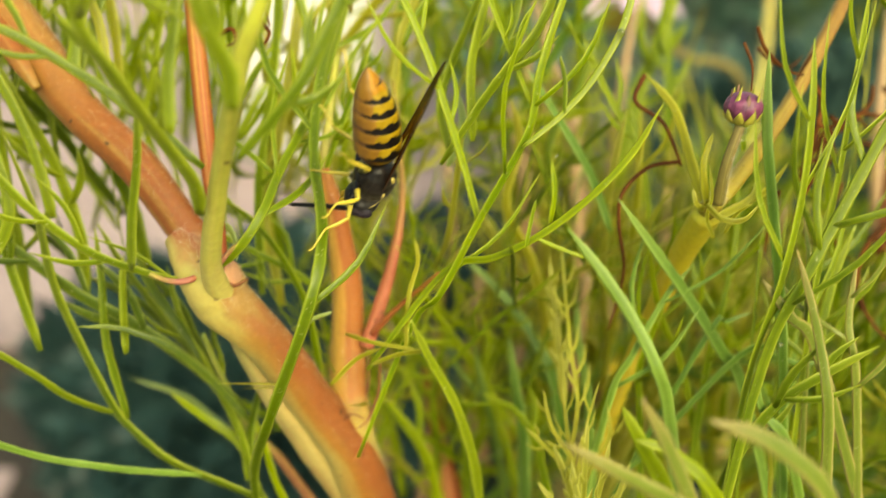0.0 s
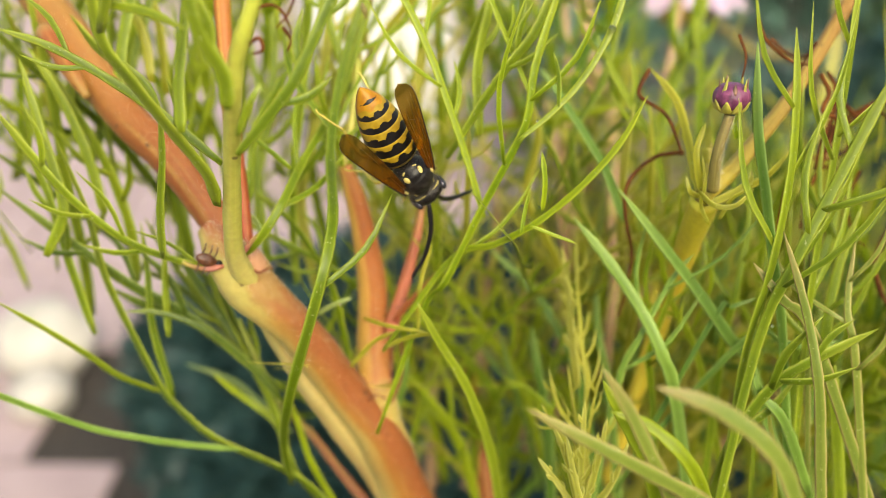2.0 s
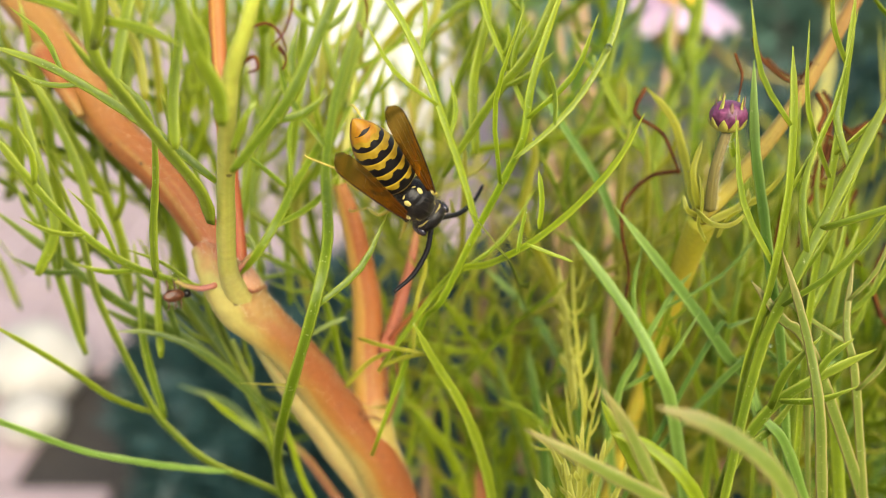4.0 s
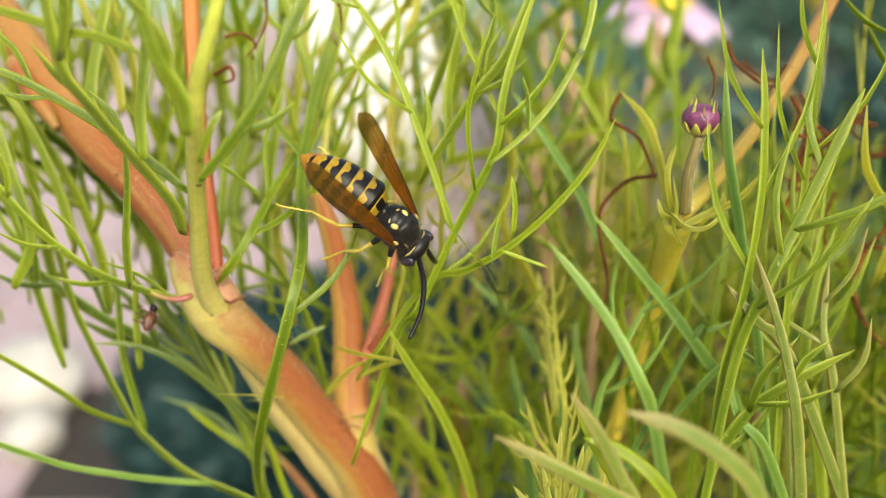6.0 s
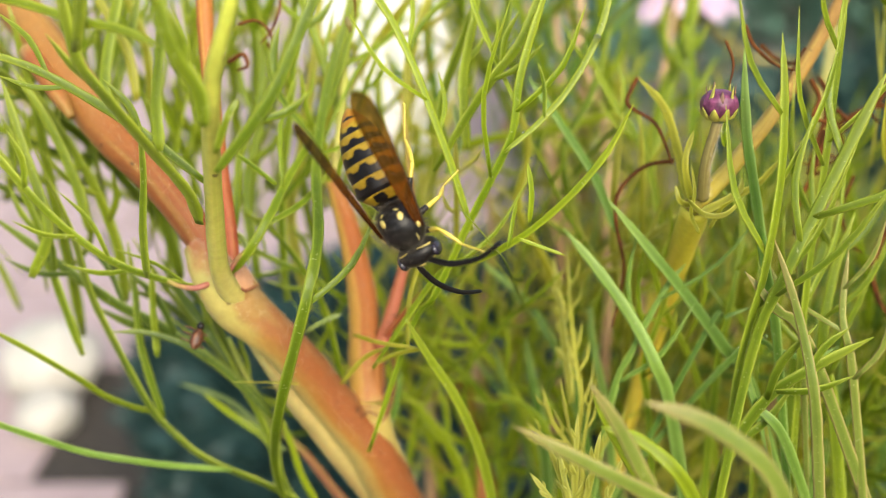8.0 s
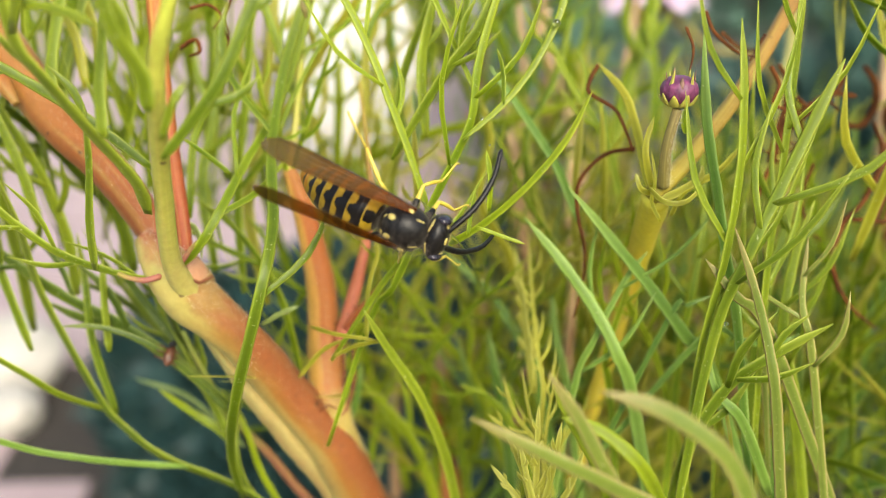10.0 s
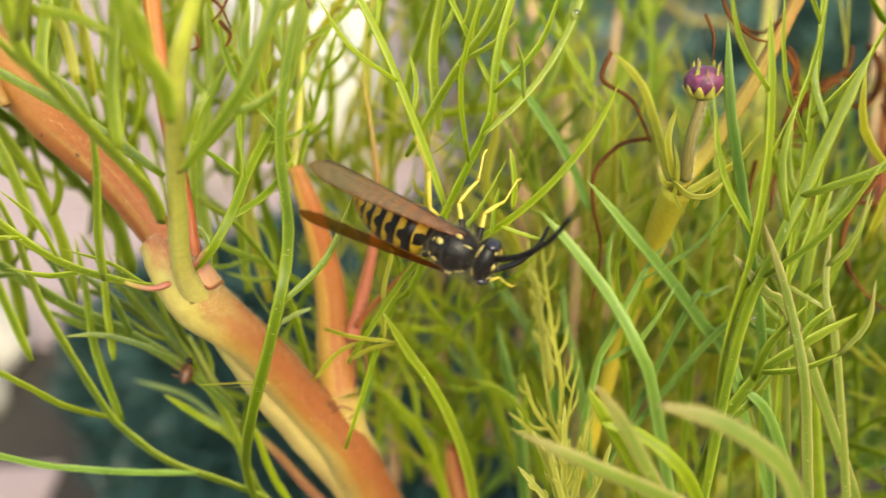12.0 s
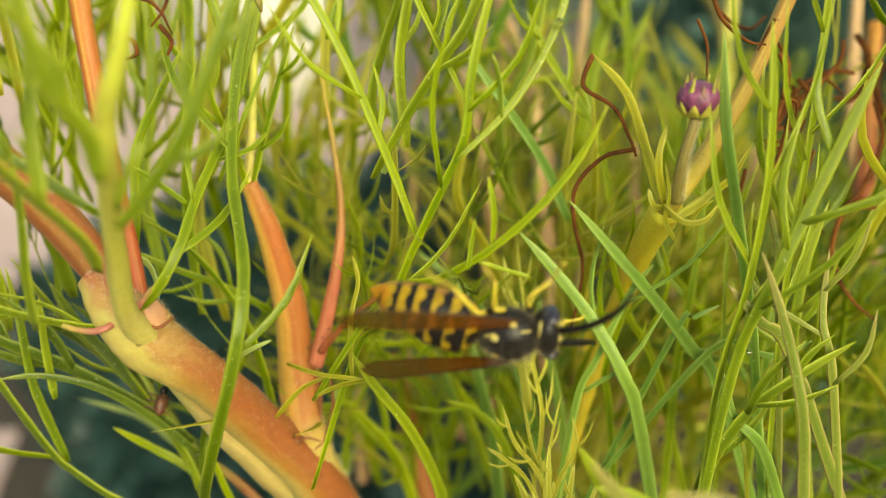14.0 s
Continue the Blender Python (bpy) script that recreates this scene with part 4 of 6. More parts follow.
stem('stem', [(11.9, 81.5, 802.6), (6.8, 90.2, 816.7), (3.7, 98.3, 830.2)], [1.90, 1.71, 0.66], 'stem_red2', 'crimson back stem')
stem('side_shoot', [(-10.1, 78.0, 866.2), (-9.5, 81.6, 870.9), (-8.8, 86.4, 878.3), (-8.2, 92.7, 888.7)], [0.68, 0.40, 0.32, 0.27], 'stem_green', 'thin green shoot')
leaf([(21.8, 63.3, 871.1), (22.8, 61.8, 870.5), (24.5, 61.6, 870.6), (26.4, 63.1, 871.5)], 0.28, 0.18, 'leaf_lime')
leaf([(22.9, 62.8, 870.3), (25.1, 64.0, 870.7), (26.8, 65.3, 871.3), (27.3, 66.7, 871.8)], 0.40, 0.26, 'leaf_lime')
leaf([(22.8, 65.2, 869.7), (21.2, 63.7, 870.9), (20.8, 64.2, 872.1)], 0.29, 0.16, 'leaf_lime')
leaf([(23.7, 63.8, 870.1), (26.0, 65.0, 870.6), (29.0, 67.2, 871.0), (32.4, 71.0, 872.1)], 0.40, 0.26, 'leaf_yellow')
leaf([(25.1, 65.6, 875.1), (24.6, 65.5, 876.4), (24.7, 65.4, 877.6)], 0.42, 0.23, 'leaf')
leaf([(36.4, 60.7, 823.2), (36.5, 67.9, 847.5), (36.7, 69.6, 855.6), (38.5, 72.0, 862.9), (39.1, 73.4, 868.2)], 0.76, 0.37, 'leaf_mid', lobes=4)
leaf([(42.2, 56.3, 825.6), (38.5, 63.0, 848.8), (36.5, 64.1, 855.5), (37.1, 66.3, 862.5), (38.6, 67.8, 867.9)], 0.71, 0.35, 'leaf_mid', lobes=4)
leaf([(40.0, 52.0, 835.6), (36.1, 57.2, 857.0), (35.1, 59.5, 862.0), (35.6, 61.9, 867.1)], 0.44, 0.23, 'leaf_olive', lobes=3)
leaf([(34.3, 55.9, 843.9), (30.0, 55.2, 852.8), (27.7, 56.4, 855.3), (26.8, 58.0, 858.7)], 0.59, 0.23, 'leaf_blue')
leaf([(16.1, 70.8, 828.5), (12.9, 71.0, 839.3), (10.5, 72.5, 842.5), (6.9, 73.3, 844.1)], 0.56, 0.27, 'leaf', lobes=2)
leaf([(-6.6, 72.9, 825.5), (-5.2, 73.0, 837.6), (-3.9, 74.0, 842.8), (-3.5, 74.3, 846.3)], 0.52, 0.27, 'leaf_blue')
leaf([(5.7, 87.7, 810.1), (5.0, 89.7, 823.2), (4.2, 91.4, 831.2), (6.3, 94.3, 839.8), (8.5, 96.0, 845.6)], 0.70, 0.37, 'leaf', lobes=3)
stem('leaf_scar', [(-4.1, 71.9, 850.1), (-4.0, 71.0, 846.6), (-4.9, 70.2, 843.5), (-6.0, 69.2, 842.9)], [0.11, 0.17, 0.17, 0.09], 'scar_edge', '')
stem('leaf_scar', [(-7.6, 68.5, 844.3), (-6.6, 68.5, 845.2), (-5.4, 68.9, 844.3)], [0.09, 0.11, 0.09], 'scar_edge', '')
leaf([(-3.1, 92.3, 814.0), (-1.9, 93.9, 817.4), (1.4, 94.4, 818.4)], 0.36, 0.20, 'leaf_pale')
stem('stem', [(22.8, 91.9, 830.8), (22.9, 92.9, 839.0), (22.9, 93.8, 846.9)], [0.71, 0.73, 0.64], 'stem_salmon', 'salmon-pink back stem')
stem('stem', [(19.6, 109.1, 838.2), (17.6, 111.7, 849.8), (18.0, 114.2, 860.9)], [0.66, 0.65, 0.56], 'stem_salmon', 'salmon-pink back stem')
stem('stem', [(42.6, 111.8, 799.5), (42.1, 112.3, 815.5), (41.0, 114.2, 831.3)], [1.10, 1.05, 0.88], 'stem_salmon', 'salmon-pink back stem')
stem('stem', [(57.8, 111.8, 799.5), (56.8, 115.1, 815.6), (53.9, 120.0, 832.0)], [1.15, 1.12, 0.91], 'stem_salmon', 'salmon-pink back stem')
stem('stem', [(69.3, 121.7, 806.0), (66.0, 124.9, 824.8), (67.7, 130.0, 841.6)], [1.15, 1.06, 0.90], 'stem_salmon', 'salmon-pink back stem')
stem('stem', [(16.9, 112.7, 798.7), (13.8, 117.2, 814.1), (14.2, 120.0, 832.0)], [1.06, 1.04, 0.82], 'stem_salmon', 'salmon-pink back stem')
stem('stem', [(25.1, 102.7, 841.5), (25.6, 111.5, 848.7), (26.4, 122.2, 859.3)], [0.95, 0.90, 0.80], 'stem_salmon', 'salmon-pink back stem')
stem('stem', [(64.2, 96.7, 849.9), (67.7, 104.6, 856.1), (71.9, 115.2, 867.1)], [1.30, 1.20, 1.00], 'stem_red2', 'crimson back stem')
stem('stem', [(41.2, 109.6, 836.2), (42.1, 117.9, 842.5), (44.4, 127.6, 851.8)], [0.70, 0.70, 0.60], 'stem_salmon', 'salmon-pink back stem')
stem('stem', [(17.4, 98.3, 818.5), (19.1, 107.3, 826.3), (19.1, 116.3, 834.0)], [0.90, 0.80, 0.70], 'stem_salmon', 'salmon-pink back stem')
stem('stem', [(30.0, 97.2, 824.9), (32.4, 104.4, 829.8), (33.3, 112.5, 835.8)], [0.80, 0.80, 0.70], 'stem_yellow', 'yellow back stem')
stem('withered_leaf', [(-19.9, 81.0, 878.5), (-18.3, 80.5, 879.4), (-17.8, 79.6, 878.5), (-18.8, 79.4, 878.1)], [0.23, 0.21, 0.17, 0.11], 'withered', 'curled withered brown leaf')
stem('withered_leaf', [(-15.8, 80.5, 880.4), (-14.8, 78.8, 879.7), (-15.2, 78.4, 878.7)], [0.21, 0.18, 0.10], 'withered', 'curled withered brown leaf')
leaf([(24.3, 59.7, 821.0), (22.0, 67.0, 845.5), (21.0, 67.6, 851.2), (22.3, 68.8, 856.1), (23.4, 69.8, 860.5)], 0.44, 0.24, 'leaf', lobes=3)
leaf([(13.8, 57.9, 826.1), (17.3, 64.4, 848.9), (19.0, 65.1, 854.8), (21.8, 66.7, 860.5), (23.6, 67.0, 863.2)], 0.39, 0.23, 'leaf_blue', lobes=3)
leaf([(34.5, 63.8, 822.4), (27.9, 70.6, 846.9), (24.0, 71.2, 854.6), (22.1, 71.5, 859.5), (21.0, 71.2, 863.3)], 0.45, 0.24, 'leaf', lobes=3)
stem('leaf_bud', [(-7.6, 79.7, 881.6), (-7.7, 79.7, 882.3), (-7.9, 80.0, 882.7), (-8.0, 80.3, 883.0)], [0.11, 0.29, 0.29, 0.11], 'stem_olive', 'tiny olive leaf bud')
leaf([(-10.1, 77.4, 866.4), (-10.8, 78.5, 869.6), (-12.4, 80.0, 873.8), (-13.0, 81.4, 877.9)], 0.36, 0.28, 'leaf', lobes=3)
leaf([(-9.8, 77.6, 866.7), (-8.5, 79.3, 870.5), (-7.0, 81.4, 874.5), (-5.3, 84.0, 879.0)], 0.34, 0.28, 'leaf', lobes=3)
stem('leaf_foot', [(-40.5, 83.4, 879.1), (-37.9, 80.4, 877.3), (-36.0, 78.3, 875.6), (-34.7, 77.1, 874.2)], [0.95, 0.93, 0.76, 0.38], 'stem_red_upper', 'torn reddish leaf foot')
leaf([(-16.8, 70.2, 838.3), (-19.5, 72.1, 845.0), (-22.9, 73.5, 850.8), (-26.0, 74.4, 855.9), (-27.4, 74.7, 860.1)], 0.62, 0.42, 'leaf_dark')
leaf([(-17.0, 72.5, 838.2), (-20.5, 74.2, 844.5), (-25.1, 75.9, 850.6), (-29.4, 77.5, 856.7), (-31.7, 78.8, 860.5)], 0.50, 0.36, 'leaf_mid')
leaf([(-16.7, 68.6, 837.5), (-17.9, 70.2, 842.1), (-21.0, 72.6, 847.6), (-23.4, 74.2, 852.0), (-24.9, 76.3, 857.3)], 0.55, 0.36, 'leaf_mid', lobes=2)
leaf([(-27.7, 69.6, 851.4), (-27.9, 71.2, 856.1), (-27.8, 72.5, 860.2)], 0.40, 0.30, 'leaf_mid')
leaf([(-9.2, 68.2, 826.2), (-14.5, 68.1, 832.9), (-16.5, 68.6, 837.5), (-16.7, 70.9, 841.5), (-15.9, 74.0, 844.9), (-15.3, 75.7, 847.9)], 0.66, 0.40, 'leaf_mid')
leaf([(-11.0, 69.3, 827.7), (-14.1, 70.0, 834.4), (-15.6, 71.0, 839.8), (-16.8, 72.6, 842.3)], 0.45, 0.26, 'leaf')

def fuzz(name, many, seed, long=0.36):
    """Fine pale hairs standing off a stem's skin."""
    ob = bpy.data.objects[name]
    rng = random.Random(seed)
    v, f = [], []
    up = Vector((0.75, -0.1, 0.65))
    faces = [p for p in ob.data.polygons if len(p.vertices) == 4 and p.normal.dot(up) > 0.25]
    for _ in range(many):
        p = rng.choice(faces)
        c = [ob.data.vertices[i].co for i in p.vertices]
        s, t = rng.random(), rng.random()
        at = (c[0] * (1 - s) + c[1] * s) * (1 - t) + (c[3] * (1 - s) + c[2] * s) * t
        n = p.normal
        q = at + (n + Vector((rng.gauss(0, 0.35), rng.gauss(0, 0.35), rng.gauss(0, 0.35)))) * rng.uniform(0.5, 1.2) * long * MM
        w = n.cross(Vector((0.3, 0.5, 0.8))).normalized() * 0.007 * MM
        u = n.cross(w).normalized() * 0.007 * MM
        i = len(v)
        v.extend((at + w, at - w, at + u, q))
        f.extend(((i, i + 1, i + 3), (i + 1, i + 2, i + 3), (i + 2, i, i + 3)))
    hair = mesh_object("hair", v, f, MAT["fuzz"], ob, "fine whitish hairs", smooth=False)
    tagged(hair, kind="stuff")


MAT["fuzz"] = plain("plant_hair", (0.62, 0.54, 0.40), (0.78, 0.70, 0.56), 900, 0.7)
for k, (name, many) in enumerate((("main_stem", 3600), ("upper_stem", 2200), ("side_stem", 1500), ("bud_stalk", 600))):
    fuzz(name, many, k)

# the foot of the shrub, down to the soil
stem("foot_stem", [(0.2, 73.2, 813), (4, 84, 785), (12, 106, 740), (20, 120, 600), (25, 125, 300), (25, 125, -8)], [2.6, 3.2, 4.0, 5.5, 7.0, 9.0], "stem_pale", "woody lower stem")
stem("foot_branch", [(25, 90, 825), (30, 108, 775), (29, 122, 560), (26, 127, 250), (26, 128, -8)], [1.7, 2.4, 4.4, 6.0, 7.5], "stem_pale", "woody lower stem")


# ---- denser foliage further into the shrub ----
def thicket():
    rng = random.Random(11)
    kinds = []
    for k in range(10):
        pts = [Vector((0, 0, 0))]
        lean = Vector((rng.uniform(-0.25, 0.25), rng.uniform(-0.15, 0.15), 1))
        for j in range(4):
            lean += Vector((rng.uniform(-0.16, 0.16), rng.uniform(-0.1, 0.1), 0))
            pts.append(pts[-1] + lean.normalized() * 12.5)
        v, f, a = blade(pts, 0.78, 0.56, rng.randint(2, 6), 4, 8, rng=rng)
        kinds.append((v, f, a))
    shared = {}
    count = 0
    joined = ([], [], [])
    # (left, right), (low, high), (near, far), how many, tones: shares of the half width and height at that distance
    # deeper zones take brighter leaf colours that stand in for light among shadowed leaves
    zones = [
        ((-1.08, -0.32), (-0.05, 0.6), (100, 145), 28, "leaf leaf leaf_yellow leaf_blue leaf"),
        ((-0.45, 0.10), (-0.45, 0.35), (110, 150), 26, "leaf leaf leaf_yellow leaf_lime"),
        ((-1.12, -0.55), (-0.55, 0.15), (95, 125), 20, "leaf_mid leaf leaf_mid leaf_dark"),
        ((-0.15, 0.35), (-1.3, -0.7), (112, 150), 26, "leaf leaf leaf_yellow leaf_blue"),
        ((0.24, 0.60), (-1.4, -0.1), (122, 160), 30, "leaf leaf_yellow leaf_lime leaf_yellow"),
        ((0.30, 0.75), (-1.6, -0.7), (118, 145), 36, "leaf leaf_lime leaf_blue leaf_yellow leaf"),
        ((0.75, 1.45), (-1.6, -0.8), (96, 125), 70, "leaf leaf leaf_blue leaf_yellow leaf"),
        ((1.0, 1.5), (-0.7, 0.4), (80, 120), 26, "leaf leaf leaf_yellow"),
        ((0.35, 1.5), (-1.5, -0.35), (140, 200), 130, "leaf leaf_lime leaf leaf_yellow leaf leaf_blue"),
        ((-0.05, 0.45), (-0.1, 0.7), (130, 180), 22, "leaf leaf_mid leaf leaf_blue"),
        ((0.35, 1.15), (-1.25, -0.35), (110, 140), 24, "fine leaf_lime leaf_yellow leaf_olive leaf"),
        ((0.36, 0.95), (-0.95, 0.0), (175, 250), 70, "leaf_lime leaf_blue leaf leaf_yellow"),
        ((0.25, 0.70), (-0.6, 0.2), (125, 160), 50, "fine leaf_lime leaf_yellow leaf_yellow leaf"),
        ((-0.15, 0.50), (-1.0, -0.1), (92, 115), 46, "fine leaf leaf leaf_yellow leaf_lime leaf_mid"),
        ((0.5, 1.3), (-1.0, 0.2), (120, 150), 36, "fine leaf_lime leaf_yellow leaf leaf_olive"),
        ((0.42, 1.05), (-1.05, -0.5), (108, 130), 32, "leaf leaf_blue leaf_lime leaf_lime"),
    ]
    down = radians(25)
    for (u0, u1), (v0, v1), (d0, d1), many, tones in zones:
        for _ in range(many):
            d, u, w = rng.uniform(d0, d1), rng.uniform(u0, u1), rng.uniform(v0, v1)
            x, h = u * d * 0.52, w * d * 0.293
            at = Vector((x, d * math.cos(down) + h * math.sin(down), 900 - d * math.sin(down) + h * math.cos(down)))
            turn = pose(0, 0, 0, rng.gauss(0, 14), rng.gauss(0 if u < 0.3 else 6, 17), rng.uniform(0, 360))
            size = rng.uniform(0.5, 0.9) if d < 122 else rng.uniform(0.75, 1.25)
            k = rng.randrange(len(kinds))
            tone = rng.choice(tones.split()[1:] if "fine" in tones else tones.split())
            if "fine" in tones:
                size = rng.uniform(0.34, 0.62)
                turn = pose(0, 0, 0, rng.gauss(0, 22), rng.gauss(4, 30), rng.uniform(0, 360))
            m = Matrix.Translation(at * MM - SHIFT) @ turn @ Matrix.Diagonal((size, size, min(size, 0.72) * rng.uniform(0.8, 1.2), 1))
            if count < 170:
                if (k, tone) not in shared:
                    v, f, a = kinds[k]
                    ob = mesh_object("leaf", [q * MM for q in v], f, MAT[tone], plant, "", a, margin=8)
                    shared[k, tone] = ob.data
                else:
                    ob = new("leaf", shared[k, tone])
                    ob.parent = plant
                ob.matrix_basis = m
                count += 1
            else:
                v, f, a = kinds[k]
                first = len(joined[0])
                joined[0].extend(m @ (q * MM) for q in v)
                joined[1].append((first, f, tone))
                joined[2].extend(a)
    faces, tones = [], []
    names = sorted({t for _, _, t in joined[1]})
    for first, f, tone in joined[1]:
        faces.extend(tuple(i + first for i in q) for q in f)
        tones.extend([names.index(tone)] * len(f))
    ob = mesh_object("foliage", joined[0], faces, MAT[names[0]], plant, "dense inner foliage of narrow leaves", joined[2], margin=8)
    for t in names[1:]:
        ob.data.materials.append(MAT[t])
    ob.data.polygons.foreach_set("material_index", tones)
    tagged(ob, kind="stuff")


thicket()


# ---- flower bud and open flower ----
def ball(rx, ry, rz, at=(0, 0, 0), seg=20, rings=12):
    bm = bmesh.new()
    bmesh.ops.create_uvsphere(bm, u_segments=seg, v_segments=rings, radius=1, matrix=Matrix.Translation(at) @ Matrix.Diagonal((rx, ry, rz, 1)))
    return bm


MAT["bud_purple"] = plain("bud_purple", (0.055, 0.008, 0.03), (0.20, 0.04, 0.10), 1400, 0.45, 0.5, 0.0004)
MAT["bract"] = plain("bract_yellow_green", (0.20, 0.19, 0.02), (0.40, 0.35, 0.05), 900, 0.5)
MAT["bract_dark"] = plain("bract_brown", (0.10, 0.05, 0.03), (0.22, 0.10, 0.05), 900, 0.6)
MAT["petal"] = leaf_material("petal_pink", (0.68, 0.42, 0.60), (0.80, 0.60, 0.74), (0.86, 0.78, 0.86), 0.35)
MAT["disc"] = plain("disc_yellow", (0.75, 0.38, 0.01), (0.85, 0.55, 0.03), 1500, 0.6, 0.8, 0.0008)
MAT["calyx"] = plain("calyx_olive", (0.22, 0.16, 0.02), (0.36, 0.30, 0.04), 500, 0.6)


def make_bud(at, r):
    bud = mesh_object("flower_bud", *tube_cup(r), MAT["bud_purple"], plant, "round purple flower bud with yellow-green bracts")
    bud.location = Vector(at) * MM - SHIFT
    for k in range(9):
        a = 2 * math.pi * k / 9
        out = Vector((math.cos(a), math.sin(a), 0))
        line = spline([out * r * 0.25 + Vector((0, 0, -r * 0.86)), out * r * 0.80 + Vector((0, 0, -r * 0.56)), out * r * 1.06 + Vector((0, 0, r * rnd.uniform(-0.35, 0.05)))], 3)
        v, f, al = sweep(line, [r * 0.2, r * 0.26, r * 0.28, r * 0.28, r * 0.24, r * 0.15, r * 0.04], 0.4, out.cross(Vector((0, 0, 1))), 8)
        mesh_object("bract", v, f, MAT["bract"], bud, "", al)
    for k in range(8):
        a = 2 * math.pi * k / 8 + rnd.uniform(-0.3, 0.3)
        out = Vector((math.cos(a), math.sin(a), 0))
        line = spline([out * r * 0.86 + Vector((0, 0, r * 0.30)), out * r * 0.74 + Vector((0, 0, r * 0.58)), out * r * rnd.uniform(0.45, 0.85) + Vector((0, 0, r * rnd.uniform(0.85, 1.35)))], 2)
        v, f, al = sweep(line, [r * 0.13, r * 0.15, r * 0.13, r * 0.09, r * 0.03], 0.45, out.cross(Vector((0, 0, 1))), 6)
        mesh_object("bract", v, f, MAT["bract" if k % 2 else "bract_dark"], bud, "", al)
    return bud


def tube_cup(r):
    """The bud's body: a squat ribbed ball."""
    v, f = [], []
    rings, seg = 14, 40
    for i in range(rings + 1):
        p = math.pi * i / rings
        for k in range(seg):
            a = 2 * math.pi * k / seg
            w = r * math.sin(p) ** 0.8 * (1 + 0.035 * math.cos(a * 13)) if 0 < i < rings else 0.02 * r
            v.append(Vector((w * math.cos(a), w * math.sin(a), -r * 0.80 * math.cos(p))))
    for i in range(rings):
        for k in range(seg):
            a, b = i * seg + k, i * seg + (k + 1) % seg
            f.append((a, b, b + seg, a + seg))
    return v, f


scar_turn = Vector((0.82, -0.23, 0.52)).to_track_quat("Z", "Y").to_matrix().to_4x4()
bm = bmesh.new()
bmesh.ops.create_uvsphere(bm, u_segments=28, v_segments=14, radius=MM, matrix=Matrix.Translation(Vector((-17.09, 66.22, 862.26)) * MM - SHIFT) @ scar_turn @ Matrix.Diagonal((1.15, 1.2, 0.22, 1)))
part("axil_scar", bm, MAT["scar"], plant, "pinkish leaf scar at the node")
make_bud((23.7, 64.8, 879.0), 1.50 * MM)


def make_flower(at, tilt):
    head = mesh_object("flower", [], [], MAT["disc"], plant, "open pink daisy flower with a yellow disc")
    bm = ball(5.2 * MM, 5.2 * MM, 2.6 * MM, (0, 0, 1.2 * MM), 28, 14)
    for v in bm.verts:
        v.co *= 1 + 0.05 * noise.noise(v.co * 2500)
    part("disc", bm, MAT["disc"], head, "domed yellow disc")
    part("calyx", ball(5.4 * MM, 5.4 * MM, 6.0 * MM, (0, 0, -6.0 * MM)), MAT["calyx"], head, "olive-green calyx")
    for k in range(11):
        a = 2 * math.pi * k / 11
        out = Vector((math.cos(a), math.sin(a), 0))
        dip = rnd.uniform(-0.25, 0.05)
        line = spline([out * 3 * MM, out * 9 * MM + Vector((0, 0, (dip * 6 - 0.2) * MM)), out * 15.5 * MM + Vector((0, 0, (dip * 16 - 3.0) * MM))], 4)
        m = len(line)
        ws = [MM * (1.4 + 1.9 * math.sin(math.pi * (0.12 + 0.75 * i / (m - 1)))) for i in range(m)]
        ws[-1] = 0.9 * MM
        v, f, al = sweep(line, ws, 0.10, out.cross(Vector((0, 0, 1))), 8)
        mesh_object("petal", v, f, MAT["petal"], head, "", al)
    head.matrix_basis = Matrix.Translation(Vector(at) * MM - SHIFT) @ tilt @ Matrix.Scale(1.25, 4)
    return head


def make_seed_head(at):
    """A closed, faded flower head: olive cup with a ring of dull yellow scales."""
    bm = ball(5.0 * MM, 5.0 * MM, 4.2 * MM)
    cup = part("closed_flower_head", bm, MAT["calyx"], plant, "closed olive-yellow flower head")
    cup.location = Vector(at) * MM - SHIFT
    for k in range(12):
        a = 2 * math.pi * k / 12
        out = Vector((math.cos(a), math.sin(a), 0))
        line = spline([out * 4.2 * MM, out * 4.4 * MM + Vector((0, 0, 2.5 * MM)), out * 3.0 * MM + Vector((0, 0, 5.5 * MM))], 3)
        v, f, al = sweep(line, [MM * w for w in (1.2, 1.3, 1.3, 1.2, 1.0, 0.7, 0.2)], 0.35, out.cross(Vector((0, 0, 1))), 6)
        mesh_object("scale", v, f, MAT["bract"], cup, "", al)


make_flower((71.3, 251.0, 857.2), pose(0, 0, 0, 6, 5, 0))
stem("flower_stalk", [(72.0, 251.1, 853.0), (90.6, 247.0, 838.1), (113.9, 239.3, 821.5), (130, 215, 700), (80, 175, 450), (30, 130, -5)], [1.1, 1.2, 1.3, 1.5, 2.2, 3.0], "stem_olive", "pinkish flower stalk")
make_seed_head((118.3, 257.2, 859.9))
stem("flower_stalk", [(118.3, 255.4, 856.1), (114.2, 240.8, 839.6), (108.2, 224.6, 819.8), (105, 190, 720), (60, 170, 500), (28, 132, -5)], [1.2, 1.3, 1.4, 1.8, 2.4, 3.0], "stem_green", "green flower stalk")

